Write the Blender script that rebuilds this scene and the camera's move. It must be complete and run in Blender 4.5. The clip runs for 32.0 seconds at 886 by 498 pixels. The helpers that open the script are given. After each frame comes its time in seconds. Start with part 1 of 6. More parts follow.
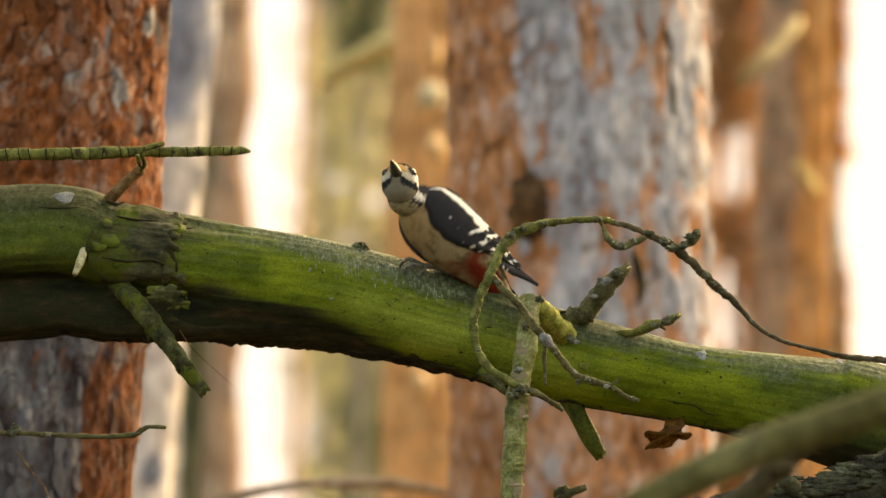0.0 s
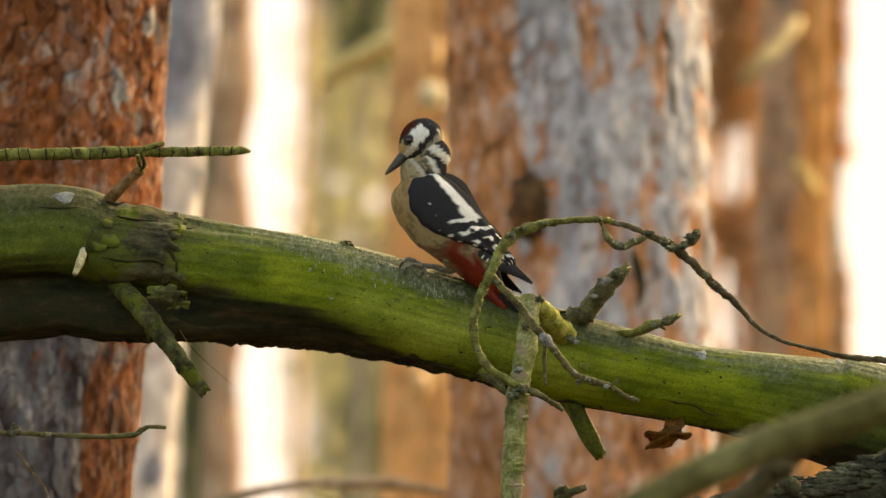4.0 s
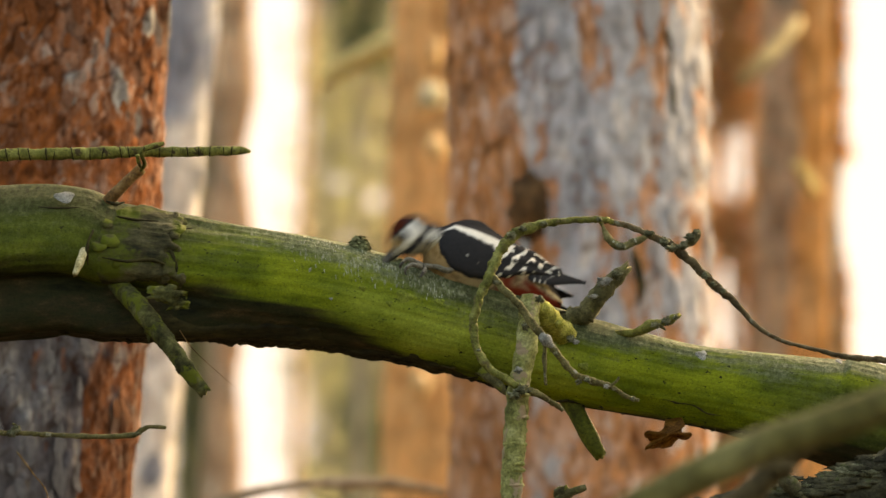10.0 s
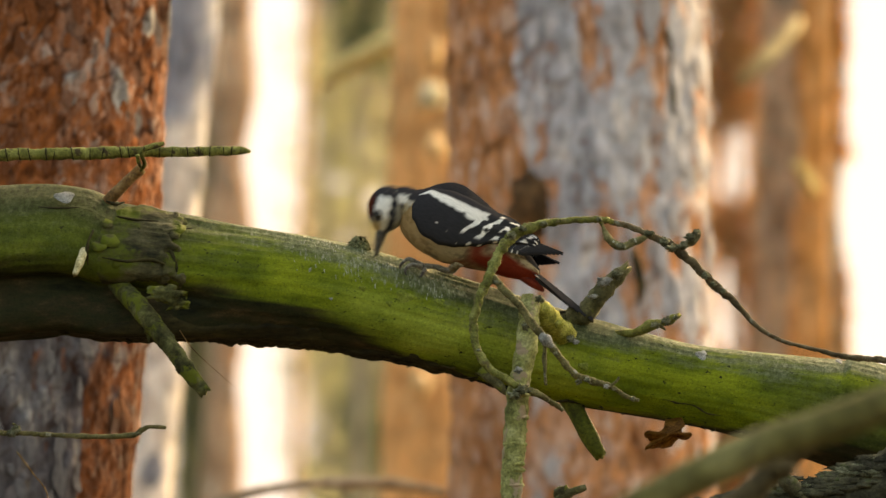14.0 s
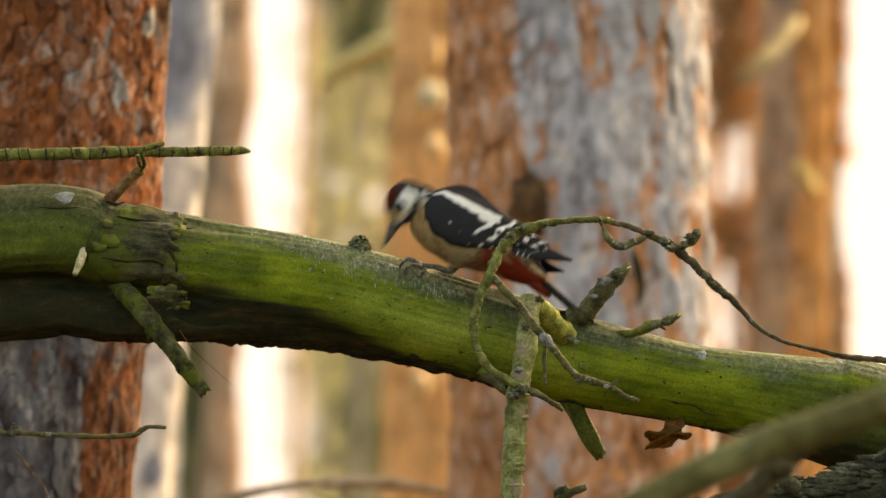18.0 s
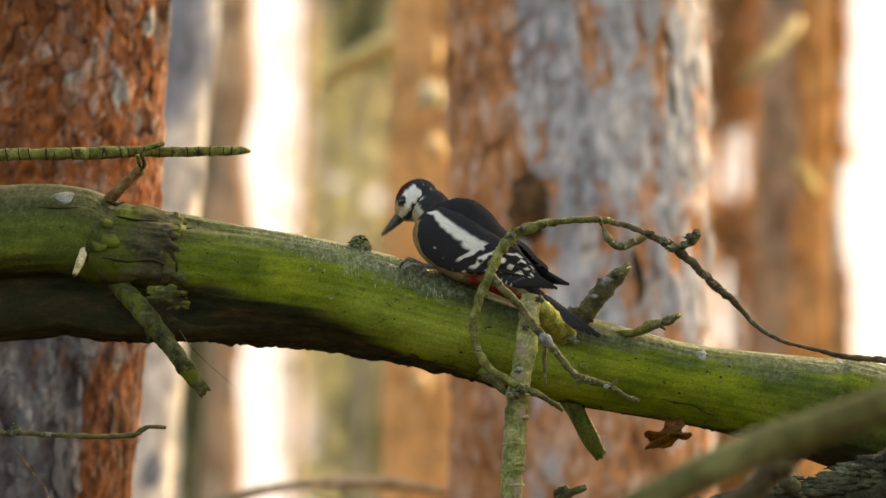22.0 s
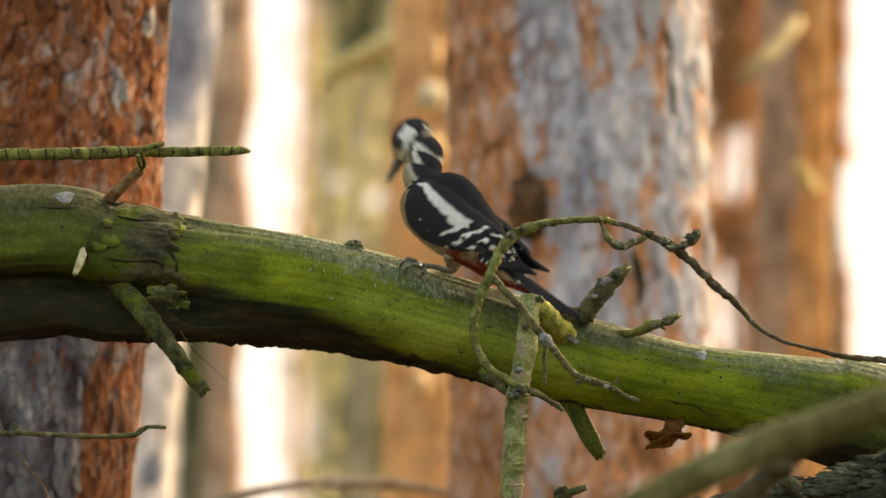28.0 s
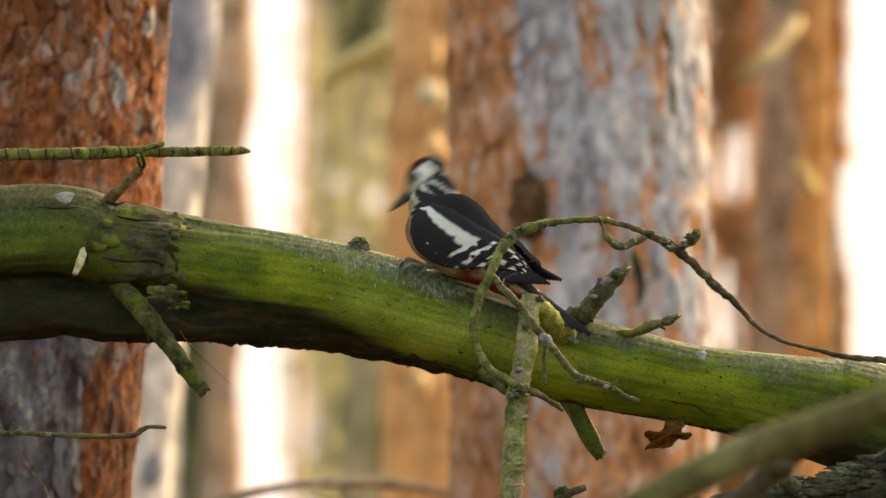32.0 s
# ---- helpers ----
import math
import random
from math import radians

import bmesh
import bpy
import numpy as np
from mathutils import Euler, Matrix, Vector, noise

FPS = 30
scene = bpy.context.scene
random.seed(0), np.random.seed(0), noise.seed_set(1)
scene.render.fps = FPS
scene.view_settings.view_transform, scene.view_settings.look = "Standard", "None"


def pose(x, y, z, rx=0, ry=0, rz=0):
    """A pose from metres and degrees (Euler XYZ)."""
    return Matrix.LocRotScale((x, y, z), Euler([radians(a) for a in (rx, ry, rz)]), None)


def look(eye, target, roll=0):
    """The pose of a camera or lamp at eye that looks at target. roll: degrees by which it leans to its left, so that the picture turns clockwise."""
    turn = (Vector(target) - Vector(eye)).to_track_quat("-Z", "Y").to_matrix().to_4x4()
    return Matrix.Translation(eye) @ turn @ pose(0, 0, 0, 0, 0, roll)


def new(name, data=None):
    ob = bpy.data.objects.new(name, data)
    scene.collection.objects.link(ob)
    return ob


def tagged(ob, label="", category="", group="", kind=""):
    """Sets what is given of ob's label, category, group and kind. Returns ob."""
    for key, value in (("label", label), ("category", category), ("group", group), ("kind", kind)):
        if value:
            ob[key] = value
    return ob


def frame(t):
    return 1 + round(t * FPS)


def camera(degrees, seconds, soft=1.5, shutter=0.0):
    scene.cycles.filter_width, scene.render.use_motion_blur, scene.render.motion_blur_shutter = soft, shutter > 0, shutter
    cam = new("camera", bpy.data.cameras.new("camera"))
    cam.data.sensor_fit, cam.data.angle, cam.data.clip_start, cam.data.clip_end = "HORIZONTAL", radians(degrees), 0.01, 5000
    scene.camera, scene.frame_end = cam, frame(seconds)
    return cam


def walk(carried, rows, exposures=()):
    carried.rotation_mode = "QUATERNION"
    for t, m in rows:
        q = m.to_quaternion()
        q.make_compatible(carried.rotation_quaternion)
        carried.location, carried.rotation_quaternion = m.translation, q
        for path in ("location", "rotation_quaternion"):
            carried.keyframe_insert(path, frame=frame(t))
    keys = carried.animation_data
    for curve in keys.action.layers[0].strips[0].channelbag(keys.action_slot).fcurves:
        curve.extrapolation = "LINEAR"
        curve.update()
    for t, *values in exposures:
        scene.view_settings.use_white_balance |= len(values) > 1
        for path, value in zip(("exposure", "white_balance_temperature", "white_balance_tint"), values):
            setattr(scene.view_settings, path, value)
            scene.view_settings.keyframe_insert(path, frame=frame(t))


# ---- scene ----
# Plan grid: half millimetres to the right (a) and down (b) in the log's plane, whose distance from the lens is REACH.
REACH, EYE_Z, TILT, UNIT = 6.0, 0.9, radians(6.0), 0.0005
EYE = Vector((0.0, -REACH, EYE_Z))
ANGLE = 2 * math.degrees(math.atan(784 * UNIT / REACH))
FWD = Vector((0, math.cos(TILT), math.sin(TILT)))
UPW = Vector((0, -math.sin(TILT), math.cos(TILT)))


def P(a, b, y=0.0):
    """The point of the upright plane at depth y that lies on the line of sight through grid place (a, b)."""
    ray = FWD + Vector((1, 0, 0)) * ((a - 784) * UNIT / REACH) + UPW * ((441 - b) * UNIT / REACH)
    return EYE + ray * ((y + REACH) / ray.y)


# ---- camera ----
cam = camera(ANGLE, 32.0, soft=1.5, shutter=0.9)
cam.data.dof.use_dof = True
cam.data.dof.focus_distance = REACH - 0.04
cam.data.dof.aperture_fstop = 9.3
STAND = look(EYE, EYE + FWD)
walk(cam, [(0.0, STAND), (32.0, STAND)], exposures=[(0.0, 1.77, 11700, 6), (18.8, 1.77, 11700, 6), (21.5, 1.82, 10600, 6), (32.0, 1.82, 10600, 6)])

# ---- light ----
HAZE = (0.39, 0.378, 0.45)
SUN_UP, SUN_AROUND = radians(32), radians(34)
world = bpy.data.worlds.new("sky")
scene.world = world
world.use_nodes = True
wn = world.node_tree.nodes
sky = wn.new("ShaderNodeTexSky")
sky.sky_type = "NISHITA"
sky.sun_disc = False
sky.sun_elevation, sky.sun_rotation = SUN_UP, SUN_AROUND
sky.air_density, sky.dust_density, sky.ozone_density = 1.0, 5.0, 0.6
world.node_tree.links.new(sky.outputs[0], wn["Background"].inputs[0])
wn["Background"].inputs[1].default_value = 0.15
sun = new("sun", bpy.data.lights.new("sun", "SUN"))
sun.data.energy, sun.data.angle, sun.data.color = 0.17, radians(20), (1.0, 0.95, 0.87)
# the sun stands ahead of the lens, to the right
toward = Vector((math.sin(SUN_AROUND) * math.cos(SUN_UP), math.cos(SUN_AROUND) * math.cos(SUN_UP), math.sin(SUN_UP)))
sun.matrix_world = look(toward * 20, (0, 0, 0))


# ---- materials ----
def shader(name, rough=0.8, metal=0.0, spec=0.3):
    m = bpy.data.materials.new(name)
    m.use_nodes = True
    bsdf = m.node_tree.nodes["Principled BSDF"]
    bsdf.inputs["Roughness"].default_value = rough
    bsdf.inputs["Metallic"].default_value = metal
    bsdf.inputs["Specular IOR Level"].default_value = spec
    return m, m.node_tree.nodes, m.node_tree.links, bsdf


def rgb(c):
    return (*c, 1.0)


def noise_node(n, l, scale, detail=6, rough=0.6, stretch=(1, 1, 1), coord="Object"):
    tc, mp, nz = n.new("ShaderNodeTexCoord"), n.new("ShaderNodeMapping"), n.new("ShaderNodeTexNoise")
    mp.inputs["Scale"].default_value = stretch
    nz.inputs["Scale"].default_value, nz.inputs["Detail"].default_value, nz.inputs["Roughness"].default_value = scale, detail, rough
    l.new(tc.outputs[coord], mp.inputs[0]), l.new(mp.outputs[0], nz.inputs[0])
    return nz.outputs[0]


def ramp(n, l, value, stops):
    r = n.new("ShaderNodeValToRGB")
    r.color_ramp.elements[0].position, r.color_ramp.elements[0].color = stops[0][0], rgb(stops[0][1])
    r.color_ramp.elements[1].position, r.color_ramp.elements[1].color = stops[-1][0], rgb(stops[-1][1])
    for p, c in stops[1:-1]:
        r.color_ramp.elements.new(p).color = rgb(c)
    l.new(value, r.inputs[0])
    return r.outputs[0]


def mix(n, l, factor, one, two, mode="MIX"):
    x = n.new("ShaderNodeMix")
    x.data_type, x.blend_type = "RGBA", mode
    for socket, v in ((x.inputs[0], factor), (x.inputs[6], one), (x.inputs[7], two)):
        if isinstance(v, (int, float)):
            socket.default_value = v
        elif isinstance(v, tuple):
            socket.default_value = rgb(v)
        else:
            l.new(v, socket)
    return x.outputs[2]


def attribute(n, name):
    x = n.new("ShaderNodeAttribute")
    x.attribute_name = name
    return x.outputs


def sharpen(n, l, value, low, high):
    x = n.new("ShaderNodeMapRange")
    x.interpolation_type = "SMOOTHSTEP"
    x.inputs[1].default_value, x.inputs[2].default_value = low, high
    l.new(value, x.inputs[0])
    return x.outputs[0]


def bump(n, l, bsdf, value, strength, distance):
    x = n.new("ShaderNodeBump")
    x.inputs["Strength"].default_value, x.inputs["Distance"].default_value = strength, distance
    l.new(value, x.inputs["Height"]), l.new(x.outputs[0], bsdf.inputs["Normal"])


def mottled(name, dark, mid, light, coarse, fine, rough=0.8, relief=0.0004, stretch=(1, 1, 1), spec=0.25, accent=None, accent_scale=40, accent_cut=(0.56, 0.64)):
    """A surface mottled at two scales, with patches of one more colour where asked."""
    m, n, l, bsdf = shader(name, rough, 0, spec)
    big, small = noise_node(n, l, coarse, 5, 0.6, stretch), noise_node(n, l, fine, 8, 0.7, stretch)
    c = ramp(n, l, big, [(0.32, dark), (0.5, mid), (0.68, light)])
    c = mix(n, l, 0.75, c, ramp(n, l, small, [(0.34, (0.22, 0.21, 0.2)), (0.47, (0.8, 0.8, 0.78)), (0.56, (1.05, 1.05, 1.0)), (0.68, (1.7, 1.68, 1.6))]), "MULTIPLY")
    if accent:
        spots = sharpen(n, l, noise_node(n, l, accent_scale, 5, 0.65), *accent_cut)
        c = mix(n, l, spots, c, accent)
    info = n.new("ShaderNodeObjectInfo")
    tone = n.new("ShaderNodeHueSaturation")
    span = n.new("ShaderNodeMapRange")
    span.inputs[3].default_value, span.inputs[4].default_value = 0.85, 1.15
    l.new(info.outputs["Random"], span.inputs[0]), l.new(span.outputs[0], tone.inputs["Value"]), l.new(c, tone.inputs["Color"])
    l.new(tone.outputs[0], bsdf.inputs["Base Color"])
    bump(n, l, bsdf, small, 0.8, relief)
    return m


def translucent(name, *colours):
    """Thin leaves that let light through."""
    m = mottled(name, *colours)
    n, l = m.node_tree.nodes, m.node_tree.links
    thin, both = n.new("ShaderNodeBsdfTranslucent"), n.new("ShaderNodeMixShader")
    both.inputs[0].default_value = 0.55
    bsdf = n["Principled BSDF"]
    l.new(bsdf.inputs["Base Color"].links[0].from_socket, thin.inputs[0])
    l.new(bsdf.outputs[0], both.inputs[1]), l.new(thin.outputs[0], both.inputs[2])
    l.new(both.outputs[0], n["Material Output"].inputs[0])
    return m


def pine_bark(name, orange, brown, grey, pale, scale, long=0.4, flaky=0.0, contrast=1.0, mottle=1.0):
    """Flaky pine bark: warm where the upper layer has fallen, grey on old plates and painted shaded sides ("grey"),
    dark in the fissures and other darker zones ("deep").
    """
    m, n, l, bsdf = shader(name, 0.9, 0, 0.08)
    big = noise_node(n, l, 16 * scale, 6, 0.62, (1, 1, long))
    small = noise_node(n, l, 90 * scale, 8, 0.7, (1, 1, long))
    patch = noise_node(n, l, 34 * scale, 8, 0.7, (1, 1, long))
    fleck = noise_node(n, l, 48 * scale, 5, 0.65, (1, 1, long * 1.3))
    tan = tuple(0.62 * u + 0.38 * v for u, v in zip(orange, pale))
    warm = ramp(n, l, big, [(0.32, brown), (0.42, orange), (0.5, tuple(v * 0.55 for v in orange)), (0.56, orange), (0.66, tan)])
    warm = mix(n, l, sharpen(n, l, fleck, 0.52, 0.62), warm, tan)
    dark_fleck = noise_node(n, l, 64 * scale, 5, 0.6, (1.3, 1.3, long))
    warm = mix(n, l, sharpen(n, l, dark_fleck, 0.56, 0.64), warm, tuple(v * (0.5 if contrast > 0.6 else 0.8) for v in brown))
    # each scale of bark has its own tone
    dull = tuple(0.35 * u + 0.65 * v for u, v in zip(brown, tan))
    own = ramp(n, l, attribute(n, "tone")[2], [(0.0, tuple(v * 0.6 for v in brown)), (0.2, brown), (0.35, orange), (0.5, dull), (0.62, tuple(v * 0.6 for v in orange)), (0.74, brown), (0.84, tan), (0.95, pale)])
    warm = mix(n, l, flaky, warm, own)
    cool = ramp(n, l, patch, [(0.34, tuple(v * 0.3 for v in grey)), (0.44, tuple(v * 0.8 for v in grey)), (0.54, tuple(v * 1.2 for v in grey)), (0.64, pale)])
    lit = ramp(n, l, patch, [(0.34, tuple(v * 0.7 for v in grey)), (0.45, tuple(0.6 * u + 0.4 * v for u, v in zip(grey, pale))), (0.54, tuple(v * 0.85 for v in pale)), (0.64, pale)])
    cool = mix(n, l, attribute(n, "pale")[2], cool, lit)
    add = n.new("ShaderNodeMath")
    add.operation = "MULTIPLY_ADD"
    add.inputs[1].default_value = mottle
    l.new(patch, add.inputs[0]), l.new(attribute(n, "grey")[2], add.inputs[2])
    c = mix(n, l, sharpen(n, l, add.outputs[0], 0.34 + 0.5 * mottle, 0.58 + 0.5 * mottle), warm, cool)
    c = mix(n, l, 0.8 * contrast, c, ramp(n, l, small, [(0.28, (0.3, 0.27, 0.25)), (0.5, (0.92, 0.9, 0.88)), (0.7, (1.35, 1.3, 1.25))]), "MULTIPLY")
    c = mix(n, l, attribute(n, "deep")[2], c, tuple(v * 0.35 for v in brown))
    l.new(c, bsdf.inputs["Base Color"])
    bump(n, l, bsdf, small, 0.8, 0.0025)
    return m


def log_skin():
    """Smooth dead wood: green algae on the flanks, grey weathered top, brown bark with painted shade below ("algae",
    "worn", "brown").
    """
    m, n, l, bsdf = shader("algae_covered_wood", 0.7, 0, 0.12)
    grain = noise_node(n, l, 70, 7, 0.6, (0.35, 1, 1))
    fine = noise_node(n, l, 520, 7, 0.72, (0.8, 1, 1))
    blot = noise_node(n, l, 30, 6, 0.6, (0.55, 1, 1))
    speck = noise_node(n, l, 170, 6, 0.7, (1.3, 0.8, 0.8))
    green = ramp(n, l, blot, [(0.3, (0.05, 0.072, 0.007)), (0.46, (0.112, 0.152, 0.011)), (0.62, (0.205, 0.252, 0.02))])
    green = mix(n, l, sharpen(n, l, speck, 0.55, 0.85), green, (0.05, 0.056, 0.012))
    lines = noise_node(n, l, 260, 5, 0.6, (0.2, 1, 1))
    green = mix(n, l, 0.2, green, ramp(n, l, lines, [(0.34, (0.45, 0.46, 0.4)), (0.5, (0.95, 0.95, 0.95)), (0.66, (1.35, 1.32, 1.1))]), "MULTIPLY")
    green = mix(n, l, attribute(n, "fresh")[2], green, ramp(n, l, blot, [(0.3, (0.115, 0.152, 0.022)), (0.46, (0.205, 0.262, 0.036)), (0.62, (0.29, 0.35, 0.06))]))
    grey = ramp(n, l, speck, [(0.32, (0.057, 0.07, 0.036)), (0.5, (0.115, 0.137, 0.074)), (0.66, (0.215, 0.238, 0.145))])
    grey = mix(n, l, 0.12, grey, ramp(n, l, lines, [(0.34, (0.5, 0.5, 0.5)), (0.5, (0.95, 0.95, 0.95)), (0.66, (1.4, 1.4, 1.4))]), "MULTIPLY")
    # Brown bark taken near black: the underside's shade is put into this colour.
    umber_and_shade = ramp(n, l, grain, [(0.3, (0.007, 0.008, 0.004)), (0.46, (0.021, 0.023, 0.009)), (0.56, (0.03, 0.025, 0.011)), (0.72, (0.085, 0.057, 0.028))])
    blend_in = n.new("ShaderNodeMath")
    blend_in.operation = "MULTIPLY_ADD"
    blend_in.inputs[1].default_value = 1.3
    l.new(noise_node(n, l, 110, 8, 0.75, (0.5, 1, 1)), blend_in.inputs[0]), l.new(attribute(n, "algae")[2], blend_in.inputs[2])
    c = mix(n, l, sharpen(n, l, blend_in.outputs[0], 0.8, 1.5), grey, green)
    c = mix(n, l, attribute(n, "stain_and_shade")[2], c, ramp(n, l, speck, [(0.34, (0.018, 0.022, 0.008)), (0.5, (0.04, 0.05, 0.018)), (0.66, (0.08, 0.092, 0.042))]))
    c = mix(n, l, sharpen(n, l, attribute(n, "brown")[2], 0.3, 0.7), c, umber_and_shade)
    scratch = sharpen(n, l, noise_node(n, l, 150, 6, 0.72, (1.6, 0.6, 0.6)), 0.58, 0.66)
    times = n.new("ShaderNodeMath")
    times.operation = "MULTIPLY"
    l.new(scratch, times.inputs[0]), l.new(attribute(n, "worn")[2], times.inputs[1])
    c = mix(n, l, times.outputs[0], c, (0.36, 0.37, 0.27))
    # thin crossing scratches where claws have worn the top
    web = sharpen(n, l, noise_node(n, l, 420, 5, 0.75, (1.0, 0.3, 0.3)), 0.5, 0.66)
    clawed = n.new("ShaderNodeMath")
    clawed.operation = "MULTIPLY"
    l.new(web, clawed.inputs[0]), l.new(attribute(n, "clawed")[2], clawed.inputs[1])
    c = mix(n, l, clawed.outputs[0], c, (0.34, 0.36, 0.28))
    c = mix(n, l, 0.85, c, ramp(n, l, fine, [(0.3, (0.4, 0.4, 0.38)), (0.46, (0.95, 0.95, 0.93)), (0.56, (1.05, 1.05, 1.02)), (0.7, (1.6, 1.6, 1.55))]), "MULTIPLY")
    pits = sharpen(n, l, noise_node(n, l, 260, 4, 0.6, (0.6, 1, 1)), 0.64, 0.7)
    c = mix(n, l, pits, c, (0.02, 0.022, 0.008))
    l.new(c, bsdf.inputs["Base Color"])
    bump(n, l, bsdf, fine, 0.9, 0.001)
    return m


def plumage(name, rough=0.6, spec=0.3, stretch=(0.25, 1, 1)):
    """Feathers: colour from the part's own pattern, with a fine barred nap."""
    m, n, l, bsdf = shader(name, rough, 0, spec)
    col = attribute(n, "pattern")[0]
    nap = noise_node(n, l, 900, 6, 0.7, stretch)
    c = mix(n, l, 0.5, col, ramp(n, l, nap, [(0.28, (0.5, 0.5, 0.5)), (0.5, (0.95, 0.95, 0.95)), (0.72, (1.35, 1.35, 1.35))]), "MULTIPLY")
    l.new(c, bsdf.inputs["Base Color"])
    bump(n, l, bsdf, nap, 0.6, 0.0006)
    return m


LOG = log_skin()
BARK_LEFT = pine_bark("red_pine_bark", (0.39, 0.12, 0.039), (0.145, 0.053, 0.028), (0.115, 0.12, 0.15), (0.48, 0.45, 0.44), 1.0, 0.5, 0.45, 1.25, 1.4)
BARK_MID = pine_bark("grey_pine_bark", (0.74, 0.32, 0.14), (0.5, 0.25, 0.14), (0.45, 0.475, 0.555), (0.83, 0.79, 0.8), 1.25, 0.33, 0.3, 0.9, 2.2)
# Orange bark, brightened so that its colour carries the sunlight on the trunk.
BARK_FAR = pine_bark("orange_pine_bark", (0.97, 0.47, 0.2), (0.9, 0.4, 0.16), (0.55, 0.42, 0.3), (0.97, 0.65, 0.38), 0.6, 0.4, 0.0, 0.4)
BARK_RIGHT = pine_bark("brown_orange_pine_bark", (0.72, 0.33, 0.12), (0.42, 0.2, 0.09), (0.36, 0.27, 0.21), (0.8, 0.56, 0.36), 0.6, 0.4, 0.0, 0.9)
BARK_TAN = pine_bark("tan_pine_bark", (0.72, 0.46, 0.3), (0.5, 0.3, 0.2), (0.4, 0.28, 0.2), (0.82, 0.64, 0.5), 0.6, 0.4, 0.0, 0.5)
# Pale bark lifted further toward white, the sun on it worked into the colour.
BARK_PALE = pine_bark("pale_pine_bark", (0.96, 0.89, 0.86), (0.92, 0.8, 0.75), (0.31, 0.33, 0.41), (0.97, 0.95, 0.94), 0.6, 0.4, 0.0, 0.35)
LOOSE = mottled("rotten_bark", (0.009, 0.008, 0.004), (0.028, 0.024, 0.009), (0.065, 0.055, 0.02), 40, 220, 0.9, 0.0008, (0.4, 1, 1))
PATCH = mottled("mossy_bark", (0.018, 0.018, 0.008), (0.075, 0.07, 0.032), (0.15, 0.14, 0.08), 60, 300, 0.85, 0.0014, (0.5, 1, 1), accent=(0.095, 0.12, 0.012), accent_scale=24, accent_cut=(0.45, 0.58))
STUB = mottled("dead_branch_wood", (0.03, 0.03, 0.014), (0.09, 0.085, 0.04), (0.2, 0.19, 0.11), 60, 400, 0.85, 0.0006, accent=(0.14, 0.16, 0.02), accent_scale=70)
TWIG = mottled("lichened_twig", (0.045, 0.04, 0.019), (0.12, 0.11, 0.047), (0.22, 0.2, 0.1), 90, 600, 0.85, 0.0005, accent=(0.3, 0.31, 0.25), accent_scale=120, accent_cut=(0.57, 0.66))
TWIG_BROWN = mottled("dark_brown_twig", (0.045, 0.033, 0.018), (0.11, 0.082, 0.046), (0.2, 0.16, 0.1), 90, 600, 0.85, 0.0005, accent=(0.2, 0.21, 0.17), accent_scale=120, accent_cut=(0.58, 0.66))
TWIG_GREEN = mottled("greenish_twig", (0.05, 0.052, 0.014), (0.125, 0.135, 0.035), (0.24, 0.25, 0.09), 90, 600, 0.85, 0.0005, accent=(0.1, 0.085, 0.04), accent_scale=120, accent_cut=(0.55, 0.62))
GREEN_TWIG = mottled("mossy_twig", (0.07, 0.068, 0.018), (0.17, 0.175, 0.045), (0.3, 0.3, 0.1), 90, 600, 0.85, 0.0005, accent=(0.06, 0.045, 0.02), accent_scale=100, accent_cut=(0.57, 0.62))
LIMB = mottled("pale_lichened_limb", (0.12, 0.13, 0.045), (0.28, 0.295, 0.115), (0.47, 0.48, 0.25), 60, 420, 0.85, 0.0006, accent=(0.36, 0.28, 0.2), accent_scale=45, accent_cut=(0.55, 0.62))
KNOB = mottled("yellow_moss", (0.16, 0.165, 0.03), (0.36, 0.36, 0.085), (0.56, 0.55, 0.17), 110, 500, 0.95, 0.0012)
MOSS_STUB = mottled("green_algae_wood", (0.03, 0.034, 0.005), (0.068, 0.08, 0.008), (0.115, 0.13, 0.018), 50, 300, 0.8, 0.0005)
ALGAE = mottled("light_green_algae", (0.12, 0.15, 0.02), (0.18, 0.22, 0.035), (0.25, 0.29, 0.07), 120, 500, 0.9, 0.0005)
LIGHT_SPOT = mottled("pale_light_spot", (0.6, 0.45, 0.25), (0.8, 0.66, 0.42), (0.88, 0.78, 0.56), 20, 80, 0.8, 0.001)
PEACH = mottled("orange_light_spot", (0.75, 0.4, 0.18), (0.92, 0.58, 0.3), (0.94, 0.7, 0.42), 20, 80, 0.8, 0.001)
BARK_STUB = mottled("dark_mossy_branch_bark", (0.022, 0.023, 0.009), (0.07, 0.073, 0.026), (0.17, 0.175, 0.075), 70, 300, 0.9, 0.0012, accent=(0.105, 0.125, 0.014), accent_scale=50, accent_cut=(0.47, 0.56))
KNOT_WOOD = mottled("dark_knot_wood", (0.04, 0.022, 0.011), (0.1, 0.055, 0.027), (0.2, 0.11, 0.055), 30, 160, 0.9, 0.001)
LICHEN = mottled("grey_lichen", (0.16, 0.17, 0.16), (0.27, 0.28, 0.28), (0.38, 0.39, 0.4), 200, 900, 0.95, 0.0006)
LICHEN_DARK = mottled("tufted_lichen", (0.05, 0.052, 0.03), (0.12, 0.125, 0.08), (0.25, 0.26, 0.19), 200, 800, 0.95, 0.0008)
FIBRE = mottled("grey_wood_fibre", (0.18, 0.2, 0.15), (0.3, 0.325, 0.26), (0.42, 0.445, 0.38), 200, 700, 0.85, 0.0003)
RAW = mottled("broken_pale_wood", (0.3, 0.26, 0.13), (0.5, 0.45, 0.27), (0.65, 0.6, 0.42), 120, 700, 0.8, 0.0004)
